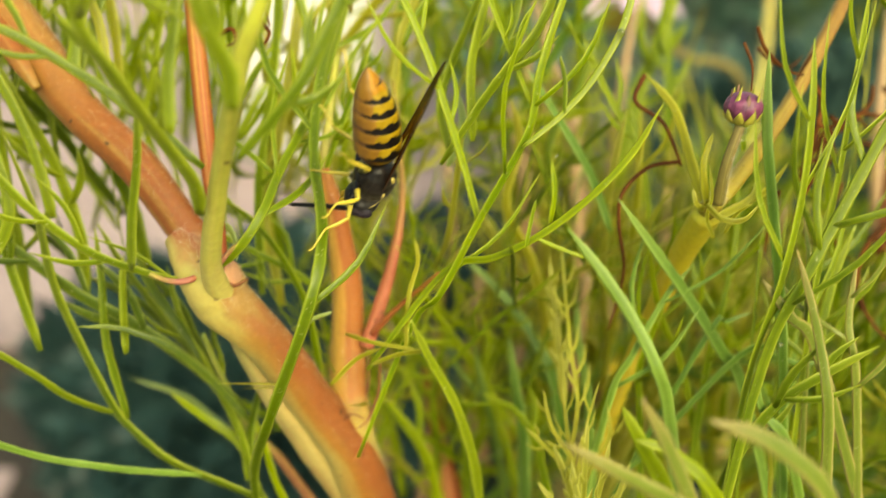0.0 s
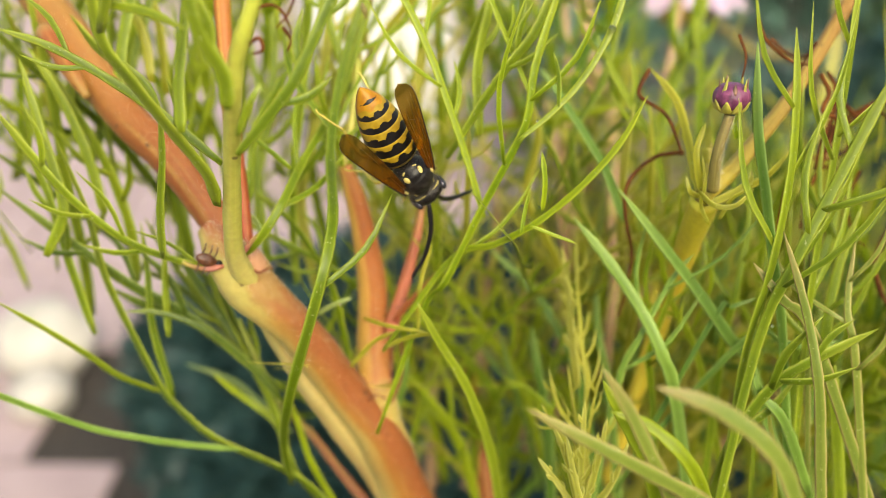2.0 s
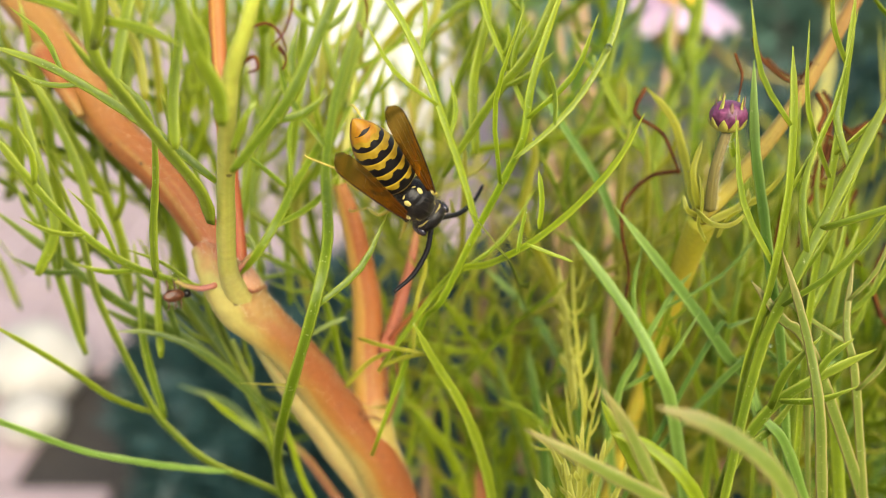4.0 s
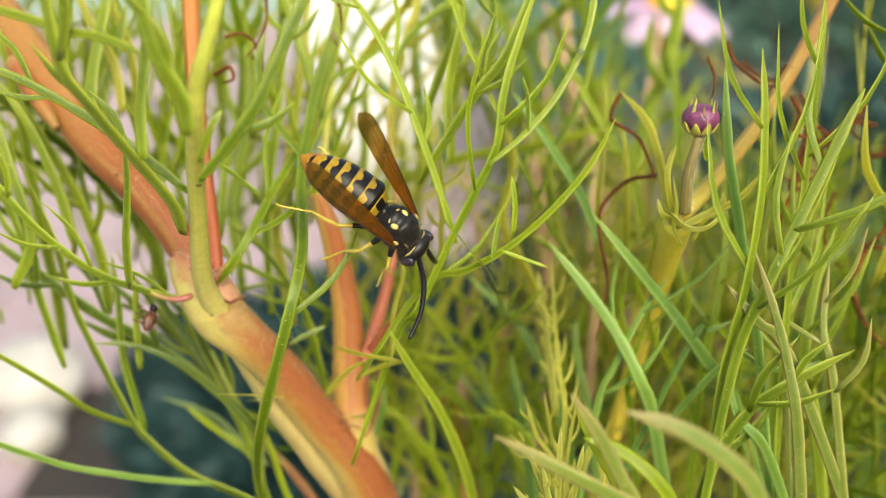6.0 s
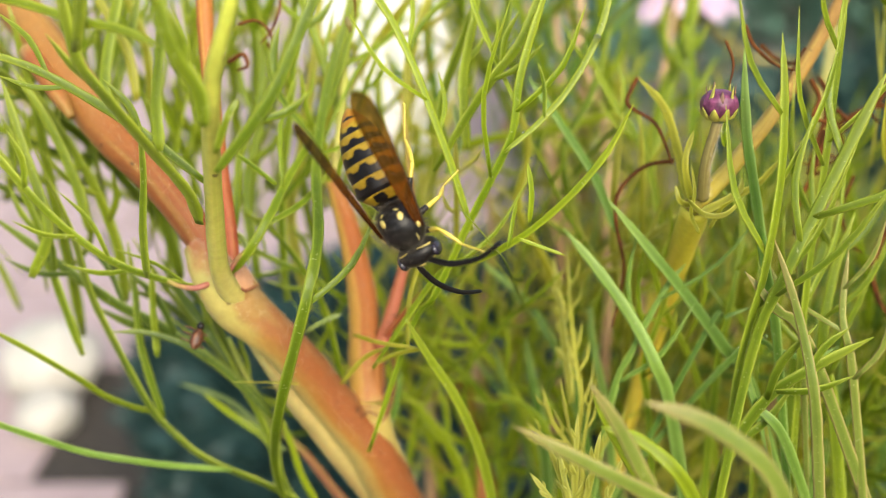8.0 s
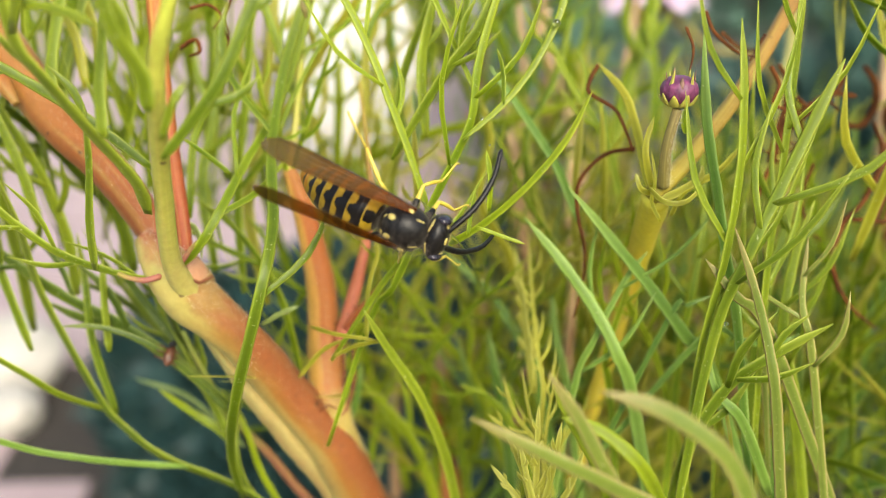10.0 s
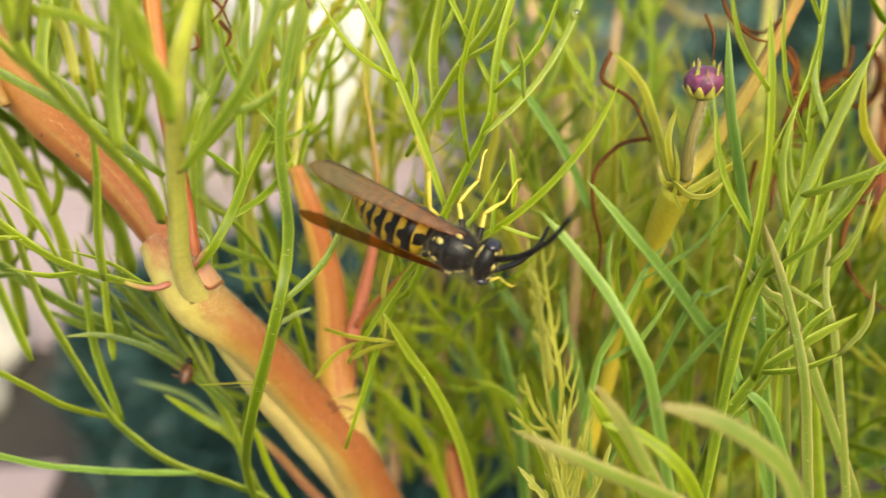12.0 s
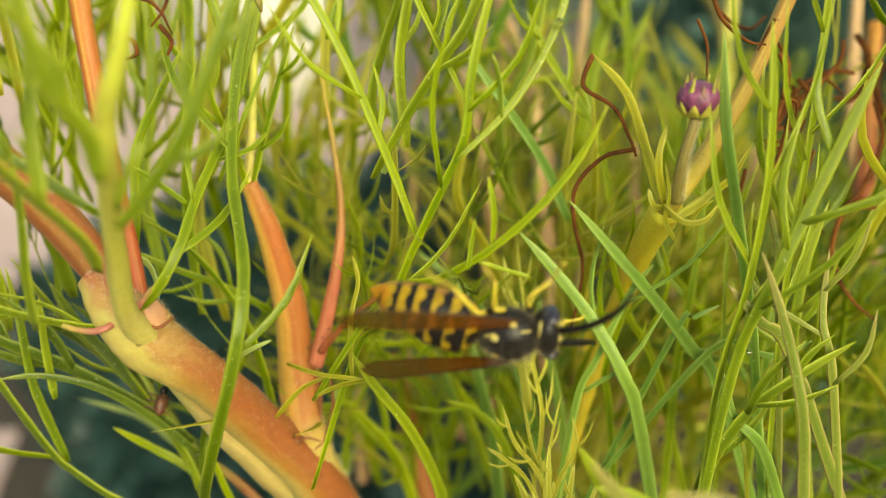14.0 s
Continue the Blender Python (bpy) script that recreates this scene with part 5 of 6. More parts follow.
# ---- dew ----
MAT["water"] = shader("dew", 0.02)[0]
MAT["water"].node_tree.nodes["Principled BSDF"].inputs["Transmission Weight"].default_value = 1.0
MAT["water"].node_tree.nodes["Principled BSDF"].inputs["IOR"].default_value = 1.33
part("dew_drop", ball(0.36 * MM, 0.36 * MM, 0.36 * MM, Vector((14.1, 69.2, 883.4)) * MM - SHIFT), MAT["water"], plant)
part("dew_drop", ball(0.2 * MM, 0.2 * MM, 0.2 * MM, Vector((24.1, 73.0, 852.4)) * MM - SHIFT), MAT["water"], plant)
part("dew_drop", ball(0.18 * MM, 0.18 * MM, 0.18 * MM, Vector((27.1, 55.6, 862.5)) * MM - SHIFT), MAT["water"], plant)
part("dew_drop", ball(0.1 * MM, 0.1 * MM, 0.1 * MM, Vector((8.1, 61.1, 875.8)) * MM - SHIFT), MAT["water"], plant)



def sprinkle(many):
    """Fine dew on the rims of leaves in the front of the shrub."""
    rng = random.Random(21)
    leaves = [o for o in plant.children if o.name.startswith("leaf") and o.data.attributes.get("margin") and o.matrix_basis.is_identity]
    bm = bmesh.new()
    bmesh.ops.create_icosphere(bm, subdivisions=2, radius=1)
    me = bpy.data.meshes.new("dew_drop")
    bm.to_mesh(me)
    bm.free()
    me.materials.append(MAT["water"])
    me.polygons.foreach_set("use_smooth", [True] * len(me.polygons))
    for _ in range(many):
        v = rng.choice(rng.choice(leaves).data.vertices)
        drop = new("dew_drop", me)
        drop.parent = plant
        size = rng.uniform(0.05, 0.13) * MM
        drop.matrix_basis = Matrix.Translation(v.co + v.normal * size * 0.6) @ Matrix.Scale(size, 4)


sprinkle(110)

# ---- the wasp ----
MAT["wasp_black"] = plain("wasp_black", (0.003, 0.0025, 0.0025), (0.008, 0.006, 0.005), 4000, 0.34, 0.2, 0.0001)
MAT["wasp_yellow"] = plain("wasp_yellow", (0.200, 0.120, 0.005), (0.280, 0.190, 0.014), 1800, 0.42, 0.15, 0.0001)
MAT["wasp_orange"] = plain("wasp_orange", (0.225, 0.085, 0.003), (0.31, 0.155, 0.008), 1600, 0.42, 0.15, 0.0001)
MAT["wasp_amber"] = plain("wasp_amber", (0.140, 0.060, 0.003), (0.215, 0.102, 0.006), 1600, 0.45, 0.15, 0.0001)
MAT["wasp_brown"] = plain("wasp_brown", (0.030, 0.010, 0.003), (0.070, 0.024, 0.005), 1600, 0.45, 0.15, 0.0001)
MAT["wasp_leg"] = plain("wasp_leg_yellow", (0.36, 0.27, 0.02), (0.50, 0.40, 0.06), 1800, 0.4, 0.1, 0.0001)
MAT["wasp_cream"] = plain("wasp_cream", (0.32, 0.24, 0.05), (0.46, 0.38, 0.11), 2400, 0.45, 0.1, 0.0001)
MAT["wasp_eye"] = plain("wasp_eye", (0.010, 0.008, 0.012), (0.024, 0.018, 0.026), 6000, 0.12, 0.1, 0.0001)
MAT["wasp_hair"] = plain("wasp_hair", (0.032, 0.025, 0.017), (0.100, 0.080, 0.052), 3000, 0.8)

for k in ("wasp_black", "wasp_yellow", "wasp_orange"):
    MAT[k].node_tree.nodes["Principled BSDF"].inputs["Specular IOR Level"].default_value = 0.2


def wing_material():
    """Smoky amber film: redder at the root, olive towards the tip, a little sheen."""
    m, nodes, links, p = shader("wing_amber", 0.32)
    p.inputs["Specular IOR Level"].default_value = 0.25
    at = nodes.new("ShaderNodeAttribute")
    at.attribute_name = "along"
    n = grain(nodes, links, 500, 3)
    sum_up = nodes.new("ShaderNodeMath")
    sum_up.operation = "MULTIPLY_ADD"
    sum_up.inputs[1].default_value = 0.35
    links.new(n.outputs["Fac"], sum_up.inputs[0])
    links.new(at.outputs["Fac"], sum_up.inputs[2])
    r = ramp(nodes, [(0.15, (0.120, 0.036, 0.004)), (0.6, (0.100, 0.044, 0.005)), (1.1, (0.070, 0.050, 0.010))])
    links.new(sum_up.outputs[0], r.inputs["Fac"])
    links.new(r.outputs["Color"], p.inputs["Base Color"])
    film = ramp(nodes, [(0.15, (0.80, 0.42, 0.10)), (0.6, (0.80, 0.50, 0.14)), (1.1, (0.70, 0.54, 0.22))])
    links.new(sum_up.outputs[0], film.inputs["Fac"])
    clear = nodes.new("ShaderNodeBsdfTransparent")
    links.new(film.outputs["Color"], clear.inputs["Color"])
    ms = nodes.new("ShaderNodeMixShader")
    ms.inputs["Fac"].default_value = 0.38
    links.new(clear.outputs[0], ms.inputs[1])
    links.new(p.outputs[0], ms.inputs[2])
    links.new(ms.outputs[0], nodes["Material Output"].inputs["Surface"])
    return m


MAT["wing"] = wing_material()
MAT["wasp_vein"] = plain("wing_vein", (0.012, 0.006, 0.003), (0.040, 0.018, 0.006), 3000, 0.5)
wasp = new("wasp")
tagged(wasp, "yellow and black striped wasp clinging to the stems", "wasp")


def two_tone(ob, second, pick):
    """Gives the faces that pick() names the second material."""
    ob.data.materials.append(second)
    mark = len(ob.data.materials) - 1
    for f in ob.data.polygons:
        if pick(f.center):
            f.material_index = mark


RINGS = (0, 0.13, 0.30, 0.455, 0.60, 0.73, 0.86, 1.0)


def make_abdomen():
    """Seven overlapping rings; each is black in front with a scalloped hind edge, yellow behind; the last is orange."""
    length, big = 8.0, 2.0
    v, f = [], []
    rings, seg = 190, 110
    for i in range(rings + 1):
        s = i / rings
        w = big * min(1, (s / 0.17) ** 0.5) * (1 - max(0, (s - 0.30) / 0.70) ** 2.2) ** 0.75 if 0 < s < 1 else 0.02
        w = max(w, 0.06)
        k = max(j for j in range(7) if RINGS[j] <= s)
        step = (s - RINGS[k]) / (RINGS[k + 1] - RINGS[k])
        w *= 0.985 + 0.030 * step - 0.05 * max(0, step - 0.90) * 10 * 0.4
        for j in range(seg):
            a = 2 * math.pi * j / seg
            v.append(Vector((-length * s, w * math.cos(a), w * 0.92 * math.sin(a) - 1.1 * s * s)) * MM)
    for i in range(rings):
        for j in range(seg):
            a, b = i * seg + j, i * seg + (j + 1) % seg
            f.append((a, b, b + seg, a + seg))
    f.append(tuple(range(rings * seg, rings * seg + seg)))
    ob = mesh_object("abdomen", v, f, MAT["wasp_yellow"], wasp, "glossy yellow abdomen with black scalloped bands")
    ob.location = Vector((-1.75, 0, 0.05)) * MM

    def where(c):
        s = min(max(-c.x / MM / length, 0), 0.9999)
        k = max(j for j in range(7) if RINGS[j] <= s)
        a = math.degrees(math.atan2(c.y / MM, c.z / MM + 1.1 * s * s))
        return s, k, (s - RINGS[k]) / (RINGS[k + 1] - RINGS[k]), a

    def bell(a, mid, wide):
        return math.exp(-((a - mid) / wide) ** 4)

    def dark(c):
        s, k, step, a = where(c)
        ruffle = 0.05 * noise.noise(Vector((a * 0.09, k * 5.3, 1.7)))
        if k == 0:
            return step < 0.35 or (step < 0.92 and abs(a) < 26 * (1 - abs(step - 0.5) * 0.9))
        if k == 6:
            return 0.10 < step < 0.22 + 0.1 * math.cos(math.radians(a * 3)) and abs(a) < 62
        size = (0, 0.55, 0.51, 0.47, 0.41, 0.32, 0)[k]
        edge = float(np.interp(abs(a), (0, 62, 90, 135, 165), (size, size, size * 0.66, size * 0.55, 0.26)))
        edge += (0.42 - 0.045 * k) * bell(a, 0, 13) + (0.27 - 0.03 * k) * bell(abs(a), 47, 11) + 0.17 * bell(abs(a), 84, 8)
        return step < edge + ruffle

    def tip(c):
        s, k, step, a = where(c)
        return (k == 6 and not dark(c)) or (k == 5 and step > 0.70 + 0.1 * math.sin(a * 0.1) and not dark(c))

    two_tone(ob, MAT["wasp_black"], dark)
    two_tone(ob, MAT["wasp_orange"], tip)

    def belly(c):
        s, k, step, a = where(c)
        return abs(a) > 84 + 9 * noise.noise(Vector((s * 14, a * 0.05, 4.1))) and not dark(c)

    def belly_band(c):
        s, k, step, a = where(c)
        return k > 0 and abs(a) > 112 + 12 * noise.noise(Vector((s * 20, a * 0.08, 8.3))) and dark(c)

    two_tone(ob, MAT["wasp_amber"], belly)
    two_tone(ob, MAT["wasp_brown"], belly_band)
    return ob


abdomen = make_abdomen()
TH = (Vector((-0.05, 0, 0.35)), Vector((2.0, 1.72, 1.72)))


def on_thorax(x, y, lift=0.0):
    """A point of the thorax's upper skin."""
    c, r = TH
    h = 1 - ((x - c.x) / r.x) ** 2 - (y / r.y) ** 2
    return Vector((x, y, c.z + r.z * math.sqrt(max(h, 0.02)) + lift))


def patch(name, x, y, rx, ry, rz, material, parent, turn=0.0, seg=14):
    """A low domed spot lying on the thorax's skin."""
    c, r = TH
    p = on_thorax(x, y)
    n = Vector(((p.x - c.x) / r.x ** 2, p.y / r.y ** 2, (p.z - c.z) / r.z ** 2)).normalized()
    m = Matrix.Translation(p * MM) @ n.to_track_quat("Z", "X").to_matrix().to_4x4() @ pose(0, 0, 0, 0, 0, turn) @ Matrix.Diagonal((rx * MM, ry * MM, rz * MM, 1))
    bm = bmesh.new()
    bmesh.ops.create_uvsphere(bm, u_segments=seg, v_segments=8, radius=1, matrix=m)
    return part(name, bm, material, parent)


bm = ball(2.0 * MM, 1.72 * MM, 1.72 * MM, TH[0] * MM, 48, 32)
for w in bm.verts:
    q = w.co / MM
    groove = 0.05 * math.exp(-((q.x + 0.62) / 0.10) ** 2) + 0.05 * math.exp(-((q.x + 1.28) / 0.09) ** 2)
    w.co = TH[0] * MM + (w.co - TH[0] * MM) * (1 - groove + 0.012 * noise.noise(q * 2.5))
thorax = part("thorax", bm, MAT["wasp_black"], wasp, "black hairy thorax with yellow spots")
part("waist", ball(0.7 * MM, 0.6 * MM, 0.7 * MM, (-1.75 * MM, 0, 0.1 * MM), 16, 10), MAT["wasp_black"], wasp)
for y in (-1, 1):
    patch("yellow_spot", -1.02, 0.74 * y, 0.33, 0.23, 0.08, MAT["wasp_cream"], thorax, 25 * y)
    patch("yellow_spot", -1.52, 0.60 * y, 0.08, 0.20, 0.05, MAT["wasp_cream"], thorax)
    patch("collar_stripe", 1.02, 1.0 * y, 0.07, 0.40, 0.05, MAT["wasp_cream"], thorax, 35 * y)
    patch("wing_joint", 0.20, 1.45 * y, 0.18, 0.26, 0.16, MAT["wasp_cream"], thorax)
head = part("head", ball(0.98 * MM, 1.72 * MM, 1.45 * MM, (2.38 * MM, 0, 0.05 * MM), 32, 22), MAT["wasp_black"], wasp, "black head with a yellow face")
part("face_plate", ball(0.42 * MM, 0.9 * MM, 0.95 * MM, (3.02 * MM, 0, -0.45 * MM), 20, 14), MAT["wasp_cream"], head, "yellow face plate")
part("brow_spot", ball(0.2 * MM, 0.34 * MM, 0.22 * MM, (3.12 * MM, 0, 0.78 * MM), 14, 8), MAT["wasp_cream"], head)
for y in (-1, 1):
    part("eye", ball(0.62 * MM, 0.42 * MM, 1.02 * MM, (2.62 * MM, 1.38 * y * MM, 0.12 * MM), 20, 14), MAT["wasp_eye"], head, "kidney-shaped dark eye")
    arc = [Vector((1.92 + 0.16 * math.cos(a * 2), 1.46 * y * math.cos(a) * 0.98, 0.12 + 1.30 * math.sin(a))) * MM for a in (radians(d) for d in range(-35, 80, 9))]
    vv, ff, _ = sweep(arc, [MM * 0.11 * math.sin(math.pi * (0.12 + 0.8 * i / (len(arc) - 1))) for i in range(len(arc))], 0.8, Vector((1, 0, 0.1)), 8)
    mesh_object("brow_stripe", vv, ff, MAT["wasp_cream"], head, "pale crescent behind the eye")
    part("eye_notch", ball(0.18 * MM, 0.16 * MM, 0.28 * MM, (3.0 * MM, 0.98 * y * MM, 0.52 * MM), 12, 8), MAT["wasp_cream"], head)
    part("jaw", ball(0.3 * MM, 0.34 * MM, 0.26 * MM, (3.0 * MM, 0.4 * y * MM, -1.4 * MM), 12, 8), MAT["wasp_yellow"], head)


def make_hairs(parent, c, r, many, seed, long, low):
    rng = random.Random(seed)
    v, f = [], []
    for _ in range(many):
        a, b = rng.uniform(0, 2 * math.pi), math.acos(rng.uniform(low, 1))
        n = Vector((math.sin(b) * math.cos(a), math.sin(b) * math.sin(a), math.cos(b)))
        p = (Vector((n.x * r.x, n.y * r.y, n.z * r.z)) * 0.98 + c) * MM
        tilt = Vector((rng.gauss(0.15, 0.3), rng.gauss(0, 0.3), rng.gauss(0, 0.3)))
        q = p + (n + tilt) * rng.uniform(0.35, 1.0) * long * MM
        s = n.cross(Vector((0.3, 0.5, 0.8))).normalized() * 0.007 * MM
        t = n.cross(s).normalized() * 0.007 * MM
        i = len(v)
        v.extend((p + s, p - s, p + t, q))
        f.extend(((i, i + 1, i + 3), (i + 1, i + 2, i + 3), (i + 2, i, i + 3)))
    ob = mesh_object("hair", v, f, MAT["wasp_hair"], parent, "short grey-brown hairs", smooth=False)
    tagged(ob, kind="stuff")


make_hairs(thorax, TH[0], TH[1], 2000, 5, 0.85, -0.7)
make_hairs(head, Vector((2.3, 0, 0.05)), Vector((0.98, 1.7, 1.45)), 600, 6, 0.6, -0.5)


def wing_half(s):
    """Half the wing's width along it."""
    w = 0.24 + 0.70 * math.sin(math.pi * min(0.05 + s * 0.60, 1)) ** 1.3
    return w * (1 if s < 0.86 else max(0.06, math.sqrt(max(0, 1 - ((s - 0.86) / 0.14) ** 2))))


def make_wing(side):
    """A folded narrow wing, lying back along -x; pleated lengthwise, with veins."""
    v, f, al = [], [], []
    rows, cols = 30, 9
    length = 12.2
    for i in range(rows + 1):
        s = i / rows
        w = wing_half(s)
        for k in range(cols):
            c = k / (cols - 1) * 2 - 1
            fold = 0.10 * (k % 2) * (1 - s * 0.6) + 0.16 * max(0, -c) * (1 - s)
            v.append(Vector((-length * s, side * (0.35 * s + c * w * (1 if c > 0 else 0.72)), fold - 0.10 * s * s + 0.05 * c)) * MM)
            al.append(s)
    n = cols
    for i in range(rows):
        for k in range(cols - 1):
            a = i * n + k
            f.append((a, a + 1, a + 1 + n, a + n))
    ob = mesh_object("wing", v, f, MAT["wing"], wasp, "folded translucent amber wing", al)
    so = ob.modifiers.new("thickness", "SOLIDIFY")
    so.thickness = 0.025 * MM
    for c0, c1, r, end in ((1.0, 0.98, 0.085, 0.93), (0.72, 0.55, 0.03, 0.9), (0.35, 0.15, 0.03, 0.86), (-0.05, -0.35, 0.024, 0.8), (-0.55, -0.75, 0.02, 0.7)):
        line = []
        for i in range(24):
            s = end * i / 23
            c = c0 + (c1 - c0) * s + 0.05 * math.sin(s * 9)
            line.append(Vector((-length * s, side * (0.35 * s + c * wing_half(s)), 0.06 - 0.10 * s * s)) * MM)
        vv, ff, _ = sweep(line, [r * MM * (1 - 0.55 * i / 23) for i in range(24)], 0.8, Vector((0, 1, 0)), 5)
        mesh_object("vein", vv, ff, MAT["wasp_vein"], ob)
    for s0, s1, c0, c1 in ((0.45, 0.48, 0.95, 0.4), (0.58, 0.62, 0.95, 0.3), (0.40, 0.44, 0.35, -0.2), (0.62, 0.66, 0.25, -0.4)):
        line = [Vector((-length * s, side * (0.35 * s + c * wing_half(s)), 0.07 - 0.10 * s * s)) * MM for s, c in ((s0, c0), ((s0 + s1) / 2, (c0 + c1) / 2 + 0.03), (s1, c1))]
        vv, ff, _ = sweep(line, [0.022 * MM] * 3, 0.8, Vector((1, 0, 0)), 5)
        mesh_object("cross_vein", vv, ff, MAT["wasp_vein"], ob)
    ob.location = Vector((0.5, 1.4 * side, 1.0)) * MM
    return ob


wing_left, wing_right = make_wing(1), make_wing(-1)


def make_antenna(side):
    line = spline([Vector(p) * MM for p in ((0, 0, 0), (0.9, 0.15 * side, 0.25), (2.9, 0.55 * side, 0.4), (5.2, 1.6 * side, 0.2), (7.0, 3.1 * side, -0.2))], 10)
    n = len(line)
    ws = [MM * (0.17 + 0.075 * math.sin(math.pi * min(1, 0.15 + 0.9 * i / (n - 1)))) * (1 - 0.09 * (i % 3 == 0)) for i in range(n)]
    ws[-1] *= 0.5
    v, f, _ = sweep(line, ws, 1.0, Vector((0, 1, 0.2)), 10)
    ob = mesh_object("antenna", v, f, MAT["wasp_black"], wasp, "long curved black antenna")
    ob.location = Vector((2.95, 0.45 * side, 0.45)) * MM
    return ob


antenna_left, antenna_right = make_antenna(1), make_antenna(-1)


def make_leg(side, x, reach, swing, drop):
    """Hip, thigh, shin and foot in one jointed part; the shin and foot are yellow."""
    ax = Vector((math.cos(swing), side * math.sin(swing), 0))
    hip = Vector((0, 0, 0))
    knee = ax * reach * 0.42 + Vector((0, 0, 0.25))
    ankle = knee + ax * reach * 0.28 + Vector((0, 0, -drop * 0.75))
    toe = ankle + ax * reach * 0.36 + Vector((0, 0, -drop * 0.25))
    v, f, _ = sweep(spline([hip * MM, (hip * 0.5 + knee * 0.5) * MM, knee * MM], 4), [MM * w for w in (0.26, 0.28, 0.28, 0.26, 0.23, 0.2, 0.18, 0.17, 0.15)], 1, Vector((0, 0.3, 1)), 8)
    ob = mesh_object("leg", v, f, MAT["wasp_black"], wasp, "jointed leg with a black thigh and yellow shin")
    two_tone(ob, MAT["wasp_leg"], lambda c: c.length > reach * 0.24 * MM)
    v, f, _ = sweep(spline([knee * MM, (knee * 0.5 + ankle * 0.5 + Vector((0, 0, 0.1))) * MM, ankle * MM], 4), [MM * w for w in (0.12, 0.15, 0.17, 0.17, 0.17, 0.16, 0.14, 0.13, 0.1)], 1, Vector((0, 0.3, 1)), 8)
    mesh_object("shin", v, f, MAT["wasp_leg"], ob)
    line = spline([ankle * MM, (ankle * 0.6 + toe * 0.4) * MM, toe * MM, (toe + ax * 0.25 + Vector((0, 0, -0.3))) * MM], 3)
    v, f, _ = sweep(line, [MM * (0.10 if i % 2 else 0.07) for i in range(len(line))], 1, Vector((0, 0.3, 1)), 7)
    mesh_object("foot", v, f, MAT["wasp_leg"], ob)
    ob.location = Vector((x, 0.9 * side, -0.95)) * MM
    return ob


LEGS = {}
for side in (1, -1):
    LEGS[side] = (make_leg(side, 1.3, 4.8, radians(48), 2.0), make_leg(side, 0.1, 5.6, radians(95), 2.2), make_leg(side, -1.1, 7.2, radians(140), 2.4))

# ---- a small brown insect on the leaf foot ----
MAT["bug_brown"] = plain("bug_brown", (0.035, 0.010, 0.004), (0.11, 0.036, 0.009), 2500, 0.35)
bug = new("small_insect")
bug.scale = (1.05, 1.05, 1.05)
tagged(bug, "tiny brown crawling insect on a leaf", "insect")
part("bug_body", ball(0.95 * MM, 0.55 * MM, 0.5 * MM, (0, 0, 0), 20, 14), MAT["bug_brown"], bug, "glossy brown body")
part("bug_head", ball(0.38 * MM, 0.36 * MM, 0.33 * MM, (1.15 * MM, 0, 0), 16, 10), MAT["wasp_black"], bug)
for side in (1, -1):
    for x in (-0.5, 0.1, 0.6):
        line = spline([Vector(p) * MM for p in ((x, 0.4 * side, -0.1), (x, 0.85 * side, 0.15), (x + 0.1, 1.3 * side, -0.45))], 3)
        v, f, _ = sweep(line, [0.07 * MM] * len(line), 1, Vector((1, 0, 0)), 6)
        mesh_object("bug_leg", v, f, MAT["bug_brown"], bug)

# ---- ground, soil and what stands far behind ----
MAT["soil"] = plain("soil", (0.012, 0.010, 0.008), (0.04, 0.03, 0.022), 60, 0.95, 1.0, 0.01)
MAT["paving"] = plain("paving_pink", (0.245, 0.18, 0.185), (0.32, 0.24, 0.24), 14, 0.85, 0.4, 0.003)
MAT["joint"] = plain("paving_joint", (0.30, 0.24, 0.21), (0.42, 0.34, 0.30), 40, 0.95)
MAT["stone"] = plain("pale_stone", (0.30, 0.28, 0.24), (0.40, 0.37, 0.33), 20, 0.8, 0.5, 0.004)
MAT["white_stone"] = plain("white_stone", (0.47, 0.455, 0.42), (0.58, 0.56, 0.52), 12, 0.8, 0.5, 0.004)
MAT["shrub_leaf"] = leaf_material("shrub_leaf", (0.012, 0.037, 0.040), (0.036, 0.082, 0.078), (0.055, 0.11, 0.095), 0.25)
MAT["teal_leaf"] = leaf_material("teal_leaf", (0.035, 0.085, 0.075), (0.10, 0.18, 0.145), (0.13, 0.21, 0.17), 0.3)
MAT["hedge_leaf"] = leaf_material("hedge_leaf", (0.14, 0.27, 0.20), (0.31, 0.46, 0.33), (0.35, 0.48, 0.34), 0.35)
MAT["lime_shrub"] = leaf_material("lime_shrub_leaf", (0.22, 0.30, 0.05), (0.40, 0.47, 0.12), (0.46, 0.50, 0.18), 0.4)
MAT["bark"] = plain("bark", (0.06, 0.045, 0.035), (0.14, 0.10, 0.075), 80, 0.9)
MAT["wall"] = plain("garden_wall", (0.16, 0.22, 0.19), (0.26, 0.33, 0.28), 5, 0.9, 0.3, 0.004)


def box(name, x0, x1, y0, y1, z0, z1, material, bevel=0.0, parent=None):
    bm = bmesh.new()
    bmesh.ops.create_cube(bm, size=1, matrix=Matrix.Translation(((x0 + x1) / 2, (y0 + y1) / 2, (z0 + z1) / 2)) @ Matrix.Diagonal((x1 - x0, y1 - y0, z1 - z0, 1)))
    if bevel:
        bmesh.ops.bevel(bm, geom=bm.edges[:], offset=bevel, segments=2, affect="EDGES", profile=0.6)
    me = bpy.data.meshes.new(name)
    bm.to_mesh(me)
    bm.free()
    me.materials.append(material)
    ob = new(name, me)
    ob.parent = parent
    return ob


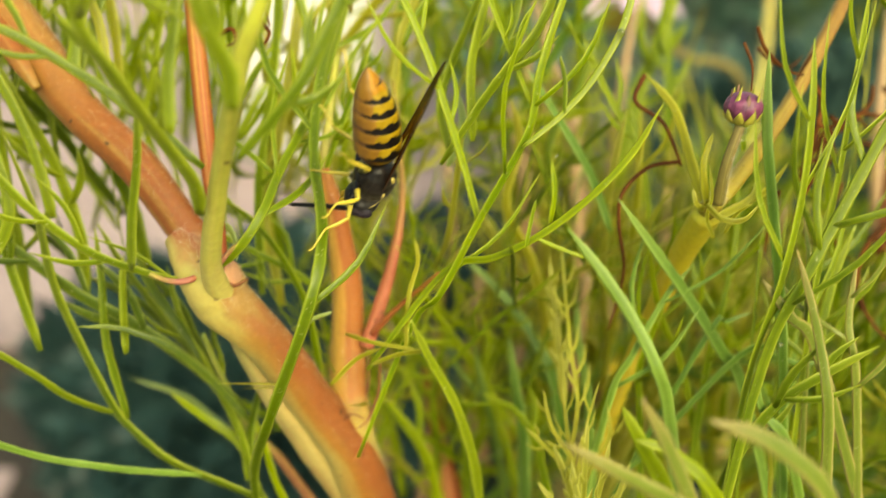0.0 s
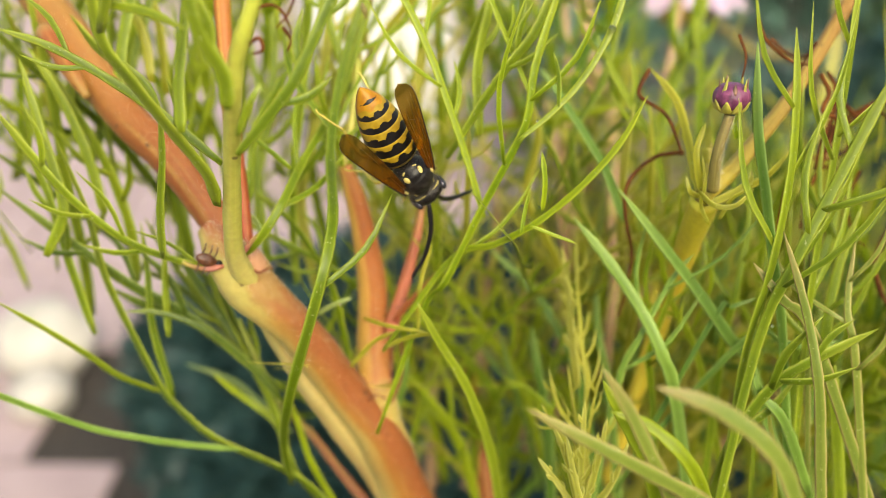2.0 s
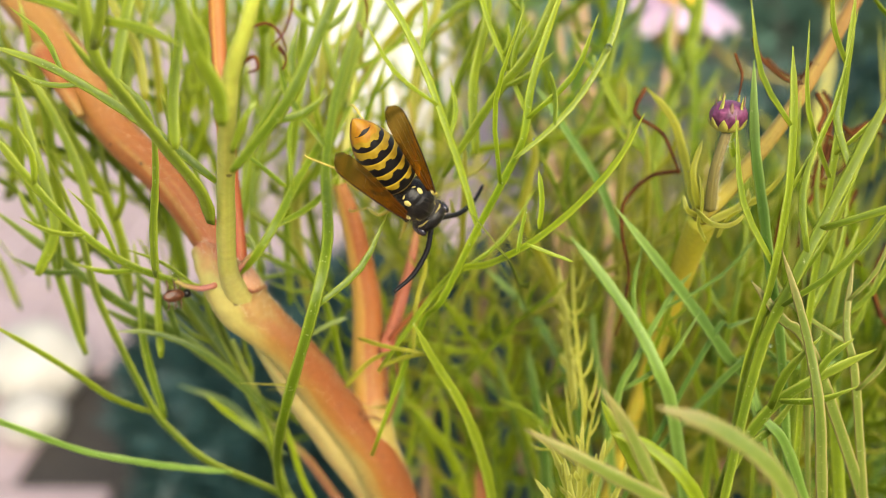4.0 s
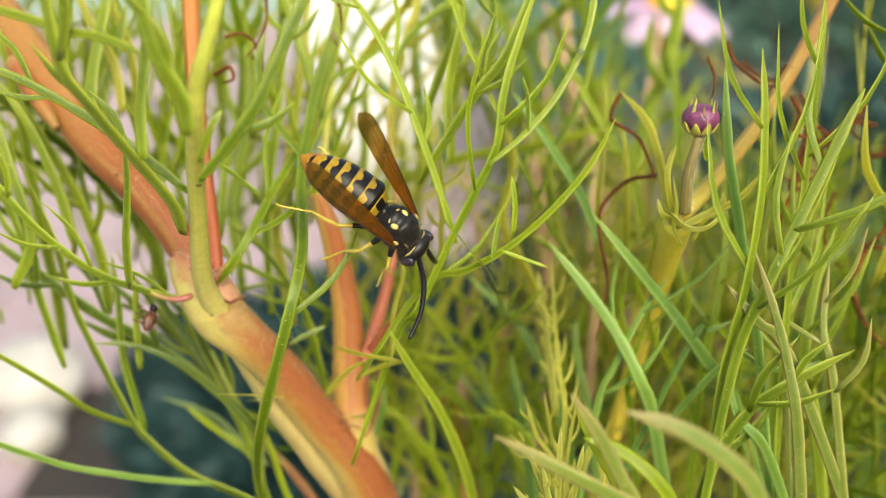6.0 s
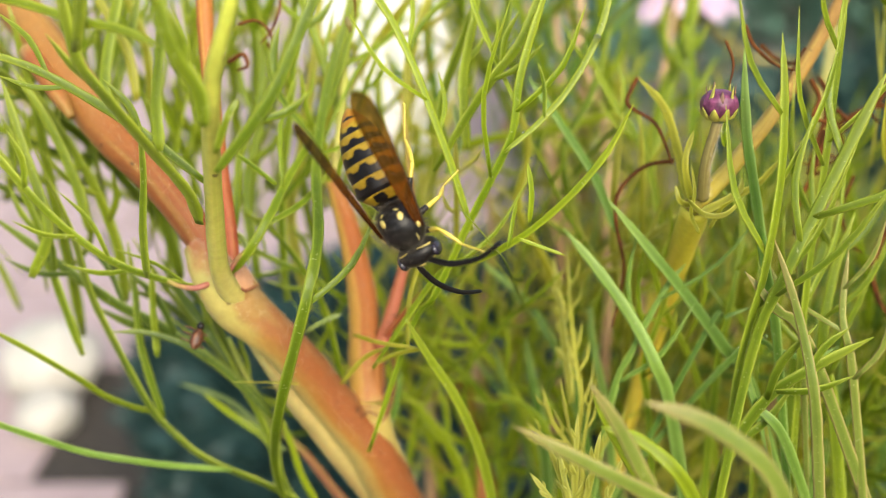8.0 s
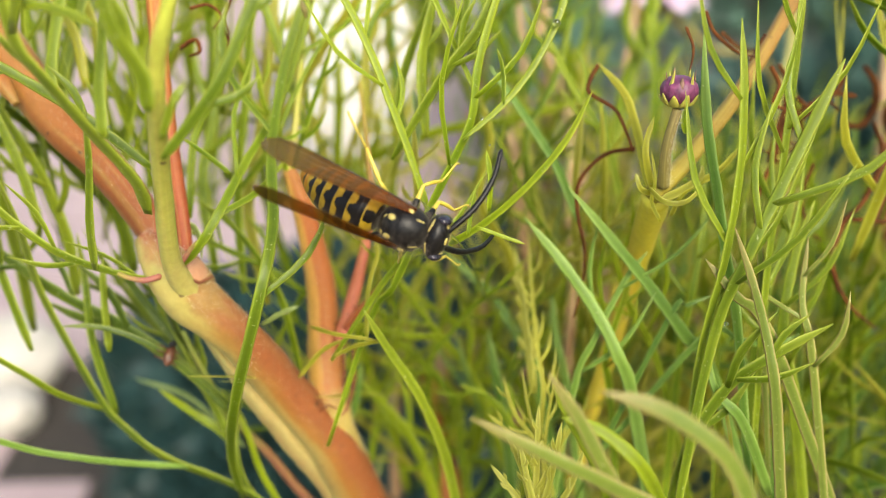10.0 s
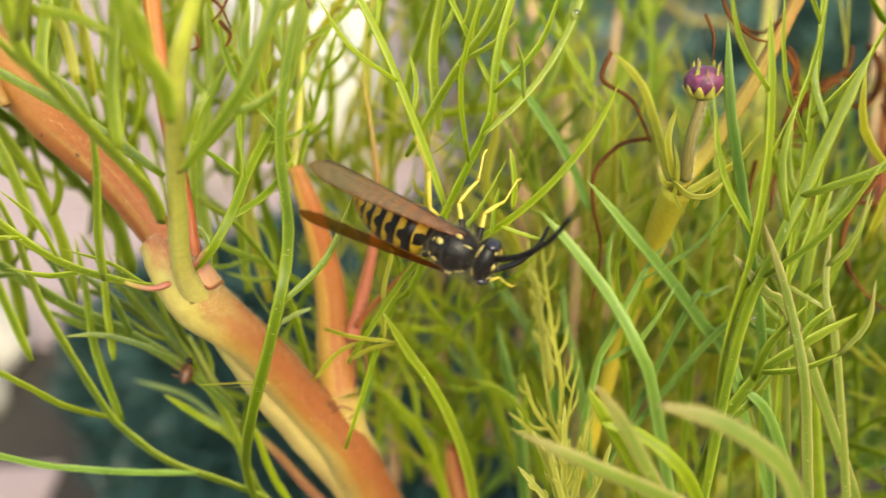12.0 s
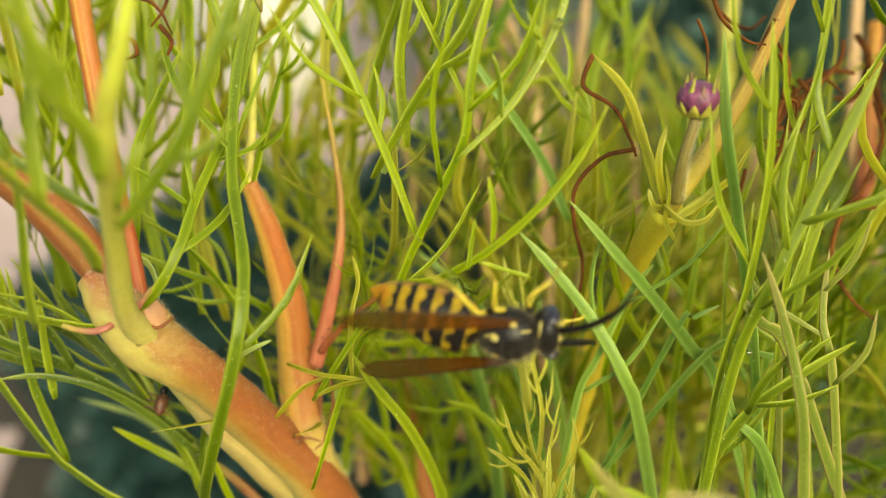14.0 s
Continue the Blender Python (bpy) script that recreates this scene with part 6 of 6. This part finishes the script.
ground = mesh_object("ground", [Vector(p) for p in ((-60, -60, -0.02), (60, -60, -0.02), (60, 60, -0.02), (-60, 60, -0.02))], [(0, 1, 2, 3)], MAT["joint"])
tagged(ground, "grey-pink mortar bed of the paving", kind="structure")
bed = box("soil_bed", -0.66, 3.6, -0.7, 1.45, -0.015, 0.0, MAT["soil"], 0.004)
tagged(bed, "dark damp soil of the planting bed", kind="structure")
paving = tagged(new("pavement"), "pale pink stone paving slabs", kind="structure")
slab = None
for i in range(-12, 12):
    for j in range(-4, 14):
        x, y = i * 0.30 - 0.32 + 0.15 * (j % 2), j * 0.30 + 0.85
        if x > -0.6 and y < 1.62:
            continue
        if slab is None:
            slab = box("slab", -0.146, 0.146, -0.146, 0.146, -0.02, 0.004, MAT["paving"], 0.004, paving)
            slab.location = (x, y, 0)
        else:
            ob = new("slab", slab.data)
            ob.parent = paving
            ob.location = (x, y, rnd.uniform(-0.002, 0.002))


def make_stone(x, y, rx, ry, rz, label, tone="stone"):
    bm = bmesh.new()
    bmesh.ops.create_icosphere(bm, subdivisions=3, radius=1)
    for v in bm.verts:
        v.co *= 1 + 0.18 * noise.noise(v.co * 1.6 + Vector((x * 9, y * 7, 0)))
        v.co = Vector((v.co.x * rx, v.co.y * ry, max(v.co.z, -0.75) * rz))
    me = bpy.data.meshes.new("edging_stone")
    bm.to_mesh(me)
    bm.free()
    me.materials.append(MAT[tone])
    me.polygons.foreach_set("use_smooth", [True] * len(me.polygons))
    ob = tagged(new("edging_stone", me), label, "stone", "stones along the bed")
    ob.location = (x, y, rz * 0.72)


make_stone(-0.68, 1.25, 0.085, 0.085, 0.07, "rounded whitish stone edging the bed")
make_stone(-0.645, 1.13, 0.05, 0.05, 0.04, "rounded whitish stone edging the bed")
make_stone(-0.155, 2.25, 0.205, 0.18, 0.45, "tall whitish boulder on the paving", "white_stone")


def make_shrub(x, y, wide, deep, high, many, seed, label, tone="shrub_leaf"):
    rng = random.Random(seed)
    shrub = tagged(new("shrub"), label, "shrub", "shrubs behind the daisy")
    shrub.location = (x, y, 0)
    for k in range(5):
        a = rng.uniform(0, 6.28)
        tip = Vector((math.cos(a) * wide * 0.6, math.sin(a) * deep * 0.6, high * rng.uniform(0.6, 0.85)))
        line = spline([Vector((0, 0, -0.01)), tip * 0.45 + Vector((0, 0, high * 0.12)), tip], 4)
        v, f, al = sweep(line, [0.006 * (1 - 0.7 * i / (len(line) - 1)) for i in range(len(line))], 1, Vector((1, 0.2, 0)), 7)
        mesh_object("branch", v, f, MAT["bark"], shrub)
    v, f, al = [], [], []
    for _ in range(many):
        a, b, r = rng.uniform(0, 6.283), rng.uniform(-0.25, 1), rng.uniform(0.5, 1.0) ** 0.5
        r *= 1 + 0.22 * math.sin(a * 3 + seed) * math.cos(b * 4)
        c = math.sqrt(max(0, 1 - b * b))
        p = Vector((math.cos(a) * c * wide * r, math.sin(a) * c * deep * r, high * (0.45 + 0.55 * b * r)))
        if p.z < 0.01:
            continue
        out = Vector((math.cos(a) * c, math.sin(a) * c, b * 0.6 + 0.3 + rng.gauss(0, 0.3))).normalized()
        s = out.cross(Vector((rng.gauss(0, 1), rng.gauss(0, 1), rng.gauss(0, 1)))).normalized()
        n = s.cross(out)
        ln, w = rng.uniform(0.025, 0.055), rng.uniform(0.008, 0.015)
        i = len(v)
        v.extend((p, p + out * ln * 0.5 + s * w, p + out * ln * 0.55 + n * w * 0.35, p + out * ln * 0.5 - s * w, p + out * ln - n * w * 0.5))
        f.extend(((i, i + 1, i + 2), (i, i + 2, i + 3), (i + 1, i + 4, i + 2), (i + 2, i + 4, i + 3)))
        al.extend((0, 0.4, 0.4, 0.4, 0.9))
    ob = mesh_object("crown", v, f, MAT[tone], shrub, "yellow-green leaves" if tone == "lime_shrub" else "blue-green leaves", al)
    tagged(ob, kind="stuff")


make_shrub(-0.105, 0.83, 0.245, 0.20, 0.415, 9000, 7, "low dark blue-green shrub in the bed")
make_shrub(0.14, 0.96, 0.45, 0.30, 0.38, 11000, 1, "low dark blue-green shrub in the bed")
make_shrub(0.81, 1.12, 0.45, 0.36, 0.60, 10000, 2, "teal-green shrub in the bed", "teal_leaf")
make_shrub(1.05, 2.1, 0.80, 0.5, 1.0, 12000, 3, "tall blue-green shrub behind the bed", "hedge_leaf")
make_shrub(2.1, 1.24, 0.68, 0.56, 1.0, 9000, 4, "tall teal-green shrub in the bed", "teal_leaf")

make_shrub(1.26, 1.86, 0.30, 0.28, 0.62, 7000, 9, "bright yellow-green shrub behind the bed", "lime_shrub")
make_shrub(0.95, 3.0, 0.65, 0.4, 0.7, 9000, 8, "pale blue-green shrub by the wall", "hedge_leaf")
make_shrub(1.9, 3.6, 1.3, 0.5, 1.15, 14000, 5, "broad pale blue-green shrub by the wall", "hedge_leaf")

# walls that close the garden round
for name, x0, x1, y0, y1 in (("wall_north", -6, 6, 5.0, 5.2), ("wall_south", -6, 6, -5.2, -5.0), ("wall_west", -6.2, -6, -5.2, 5.2), ("wall_east", 6, 6.2, -5.2, 5.2)):
    tagged(box(name, x0, x1, y0, y1, -0.02, 1.8, MAT["wall"], 0.01), "greenish plastered garden wall", kind="structure")


# ---- what moves ----
def swing(ob, rows):
    """Turns of a part about its joint: seconds and degrees about x, y, z."""
    at = ob.location.copy()
    walk(ob, [(t, pose(at.x, at.y, at.z, rx, ry, rz)) for t, rx, ry, rz in rows])


def motions():
    walk(wasp, [
        (0, pose(-0.00586, 0.06369, 0.87250, 129.1, 63.8, 125.3)),
        (0.5, pose(-0.00644, 0.06368, 0.87198, 134.0, 63.8, 126.9)),
        (1, pose(-0.00527, 0.06331, 0.87181, 117.7, 70.0, 67.9)),
        (1.5, pose(-0.00334, 0.06393, 0.87194, 92.2, 58.6, 25.3)),
        (2, pose(-0.00278, 0.06515, 0.87163, 99.5, 51.5, 33.5)),
        (2.5, pose(-0.00301, 0.06434, 0.87211, 90.1, 47.4, 37.3)),
        (3, pose(-0.00288, 0.06404, 0.87217, 91.1, 48.7, 33.3)),
        (5.5, pose(-0.00160, 0.06408, 0.87015, 75.3, 50.1, 15.3)),
        (6, pose(-0.00146, 0.06084, 0.87094, 61.5, 52.5, 14.8)),
        (6.5, pose(-0.00130, 0.06055, 0.87145, 73.8, 51.0, 18.9)),
        (7, pose(-0.00146, 0.05937, 0.87173, 77.1, 51.6, 15.8)),
        (7.5, pose(-0.00179, 0.05938, 0.87139, 70.2, 54.9, 7.3)),
        (8, pose(-0.00195, 0.05445, 0.87311, 78.0, 58.7, -17.4)),
        (10.5, pose(0.00187, 0.05616, 0.87069, 71.3, 11.4, -9.4)),
        (11, pose(0.00143, 0.05706, 0.86997, 65.9, 13.5, -12.0)),
        (11.5, pose(0.00184, 0.05605, 0.87066, 68.4, 12.2, -16.5)),
        (12, pose(0.00324, 0.05641, 0.86948, 78.7, 14.0, -23.6)),
        (12.5, pose(0.00515, 0.05461, 0.86904, 111.5, 13.0, -28.7)),
        (13, pose(0.00602, 0.05456, 0.86775, 99.2, 5.4, -23.8)),
        (13.5, pose(0.00614, 0.05363, 0.86712, 99.6, 2.2, -9.2)),
        (14, pose(0.00804, 0.05316, 0.86829, 90.3, -3.1, -11.5)),
    ])
    walk(bug, [
        (0, pose(-0.01922, 0.06555, 0.86228, 70, 30, 20)),
        (0.5, pose(-0.01986, 0.06556, 0.86191, 70, 30, 20)),
        (1, pose(-0.02062, 0.06462, 0.86282, 70, 30, 20)),
        (1.5, pose(-0.02128, 0.06440, 0.86322, 70, 30, 20)),
        (2, pose(-0.02131, 0.06436, 0.86328, 70, 30, 20)),
        (2.5, pose(-0.02189, 0.06343, 0.86271, 70, 30, 20)),
        (3, pose(-0.02199, 0.06352, 0.86216, 70, 30, 20)),
        (3.2, pose(-0.02248, 0.06389, 0.86200, 70, 30, 20)),
        (5.3, pose(-0.02402, 0.06386, 0.86159, 70, -40, 75)),
        (5.5, pose(-0.02397, 0.06367, 0.86111, 70, -40, 75)),
        (6, pose(-0.02414, 0.06459, 0.85998, 70, -40, 75)),
        (6.5, pose(-0.02371, 0.06384, 0.85945, 70, -40, 75)),
        (7, pose(-0.02418, 0.06371, 0.85910, 70, -40, 75)),
        (7.5, pose(-0.02249, 0.06278, 0.85840, 70, -40, 75)),
        (8, pose(-0.02124, 0.06294, 0.85783, 70, -40, 75)),
        (8.2, pose(-0.02094, 0.06249, 0.85683, 70, -40, 75)),
        (10.3, pose(-0.02202, 0.06883, 0.85090, 70, -40, 75)),
        (11, pose(-0.02283, 0.06870, 0.84970, 70, -40, 75)),
        (12, pose(-0.02098, 0.06856, 0.85012, 70, -40, 75)),
        (12.5, pose(-0.01915, 0.06783, 0.85036, 70, -40, 75)),
        (14, pose(-0.01902, 0.06941, 0.84997, 70, -40, 75)),
    ])
    swing(wing_left, [(0, 0, 5, 3), (0.5, 0, 10, 8), (1, 0, 21, -5), (1.5, 0, 20, -11), (2, 0, 20, -9), (2.5, 0, 23, -5), (3, 0, 24, -5), (5.5, 0, 24, -5), (6, 0, 22, 1), (6.5, 0, 23, -5), (7, 0, 23, -5), (7.5, 0, 23, -3), (8, -15, 25, -10), (10.5, -35, 26, -10), (11, -33, 26, -9), (11.5, -31, 30, -12), (12, -30, 15, -8), (12.5, -10, 9, 1), (13, -6, 3, 1), (13.5, -3, 30, -24), (14, 0, 25, -19)])
    swing(wing_right, [(0, 0, 3, -7), (0.5, 0, 9, -4), (1, 0, 20, 5), (1.5, 0, 23, 3), (2, 0, 21, 2), (2.5, 0, 18, 3), (3, 0, 20, 3), (5.5, 0, 23, 6), (6, 0, 16, 9), (6.5, 0, 16, 5), (7, 0, 19, 1), (7.5, 0, 19, 2), (8, 45, 27, -5), (10.5, 45, 30, -14), (11, 41, 30, -10), (11.5, 38, 29, -12), (12, 35, 29, -14), (12.5, 10, 16, -9), (13, 6, 15, -4), (13.5, 3, 25, -24), (14, 0, -15, 18)])
    swing(abdomen, [(0, 0, -15, -7), (0.5, 0, -8, 3), (1, 0, 1, -18), (1.5, 0, -2, -17), (2, 0, 7, -10), (2.5, 0, 14, -7), (3, 0, 18, -5), (5.5, 0, -4, -6), (6, 0, -22, 2), (6.5, 0, -17, 4), (7, 0, -20, 2), (7.5, 0, -18, -2), (8, 0, -16, 0), (10.5, 0, -13, -8), (11, 0, -10, -8), (11.5, 0, -11, -9), (12, 0, -12, 1), (12.5, 0, 0, 3), (13, 0, -12, -1), (13.5, 0, -23, -9), (14, 0, -7, -14)])
    swing(antenna_left, [(0, -6, -3, 85), (1, -6, -3, 85), (1.5, -6, -40, 82), (1.733, 27, -4, 35), (2, 27, 42, 1), (2.5, -6, 23, 6), (3, -2, 18, 46), (5.5, -24, 40, -8), (6, -17, 37, -2), (6.5, -18, 38, -1), (7, -9, 22, 61), (7.5, -17, 42, 13), (7.733, 9, 8, 43), (8, 17, -32, 59), (10.5, 1, 28, 45), (11, 5, -21, 47), (11.5, -13, 20, 29), (12, 10, -19, 29), (12.5, 23, 26, 55), (13, -45, 53, -12), (13.267, -7, 30, 17), (13.5, 12, 0, 26), (14, 37, -16, 31)])
    swing(antenna_right, [(0, 52, 28, 47), (0.5, 52, 28, 47), (1.267, 15, 19, 3), (2, -7, -8, -27), (2.5, -1, 18, -44), (3, 9, -16, -76), (5.5, -4, -50, -45), (6, 16, -35, -48), (6.5, -15, 12, -27), (7, -11, 4, -17), (7.5, -16, 18, -11), (7.733, 45, 22, 0), (8, 107, 15, 8), (10.5, 106, 44, -11), (10.733, 62, 44, -9), (11, 19, 44, -9), (11.267, 59, 45, -14), (11.5, 99, 48, -17), (12, 110, 40, 26), (12.5, 98, 32, -19), (13, 96, 20, -58), (13.267, 52, 20, -43), (13.5, 7, 30, -32), (14, 14, 41, -23)])
    swing(LEGS[1][0], [(0, -20, 0, 0), (1.5, -50, 0, 0), (7, -50, 0, 0), (7.5, -30, -36, 10), (8, 5, -72, -4), (9.267, -59, -28, 43), (10.5, -82, 23, 37), (11, -70, 15, 33), (11.5, -69, 30, 38), (12, -42, -14, 57), (12.5, -16, -60, 54), (13, 5, -66, 39), (13.5, -10, -53, 65), (14, -31, -67, 42)])
    swing(LEGS[1][1], [(0, -20, 0, 0), (1.5, -50, 0, 0), (7, -50, 0, 0), (8, -40, 0, 0), (10.5, -33, -45, 12), (11, -7, -49, -6), (11.5, -33, -45, 24), (12.5, 26, -66, 12), (13.5, 29, -40, -1), (14, 55, -32, -9)])
    swing(LEGS[1][2], [(0, -20, 0, 0), (1.5, -50, 0, 0), (7, -50, 0, 0), (8, -40, 0, 0), (9.267, -5, 15, -7), (10.5, 33, 30, -3), (11, -12, 4, -8), (11.5, 19, 33, 0), (12.5, 55, 0, -40), (13.5, 53, 7, -30), (14, 34, 37, -6)])
    for j, leg in enumerate(LEGS[-1]):
        rows = []
        for k in range(29):
            t = k * 0.5
            tuck = float(np.interp(t, (0, 1, 1.5, 8.2, 14), (0, 15, 40, 38, 40)))
            rows.append((t, tuck, 4 * math.sin(k * 1.3 + j * 1.7), -7 * math.sin(k * 1.1 + j * 1.7)))
        swing(leg, rows)


motions()
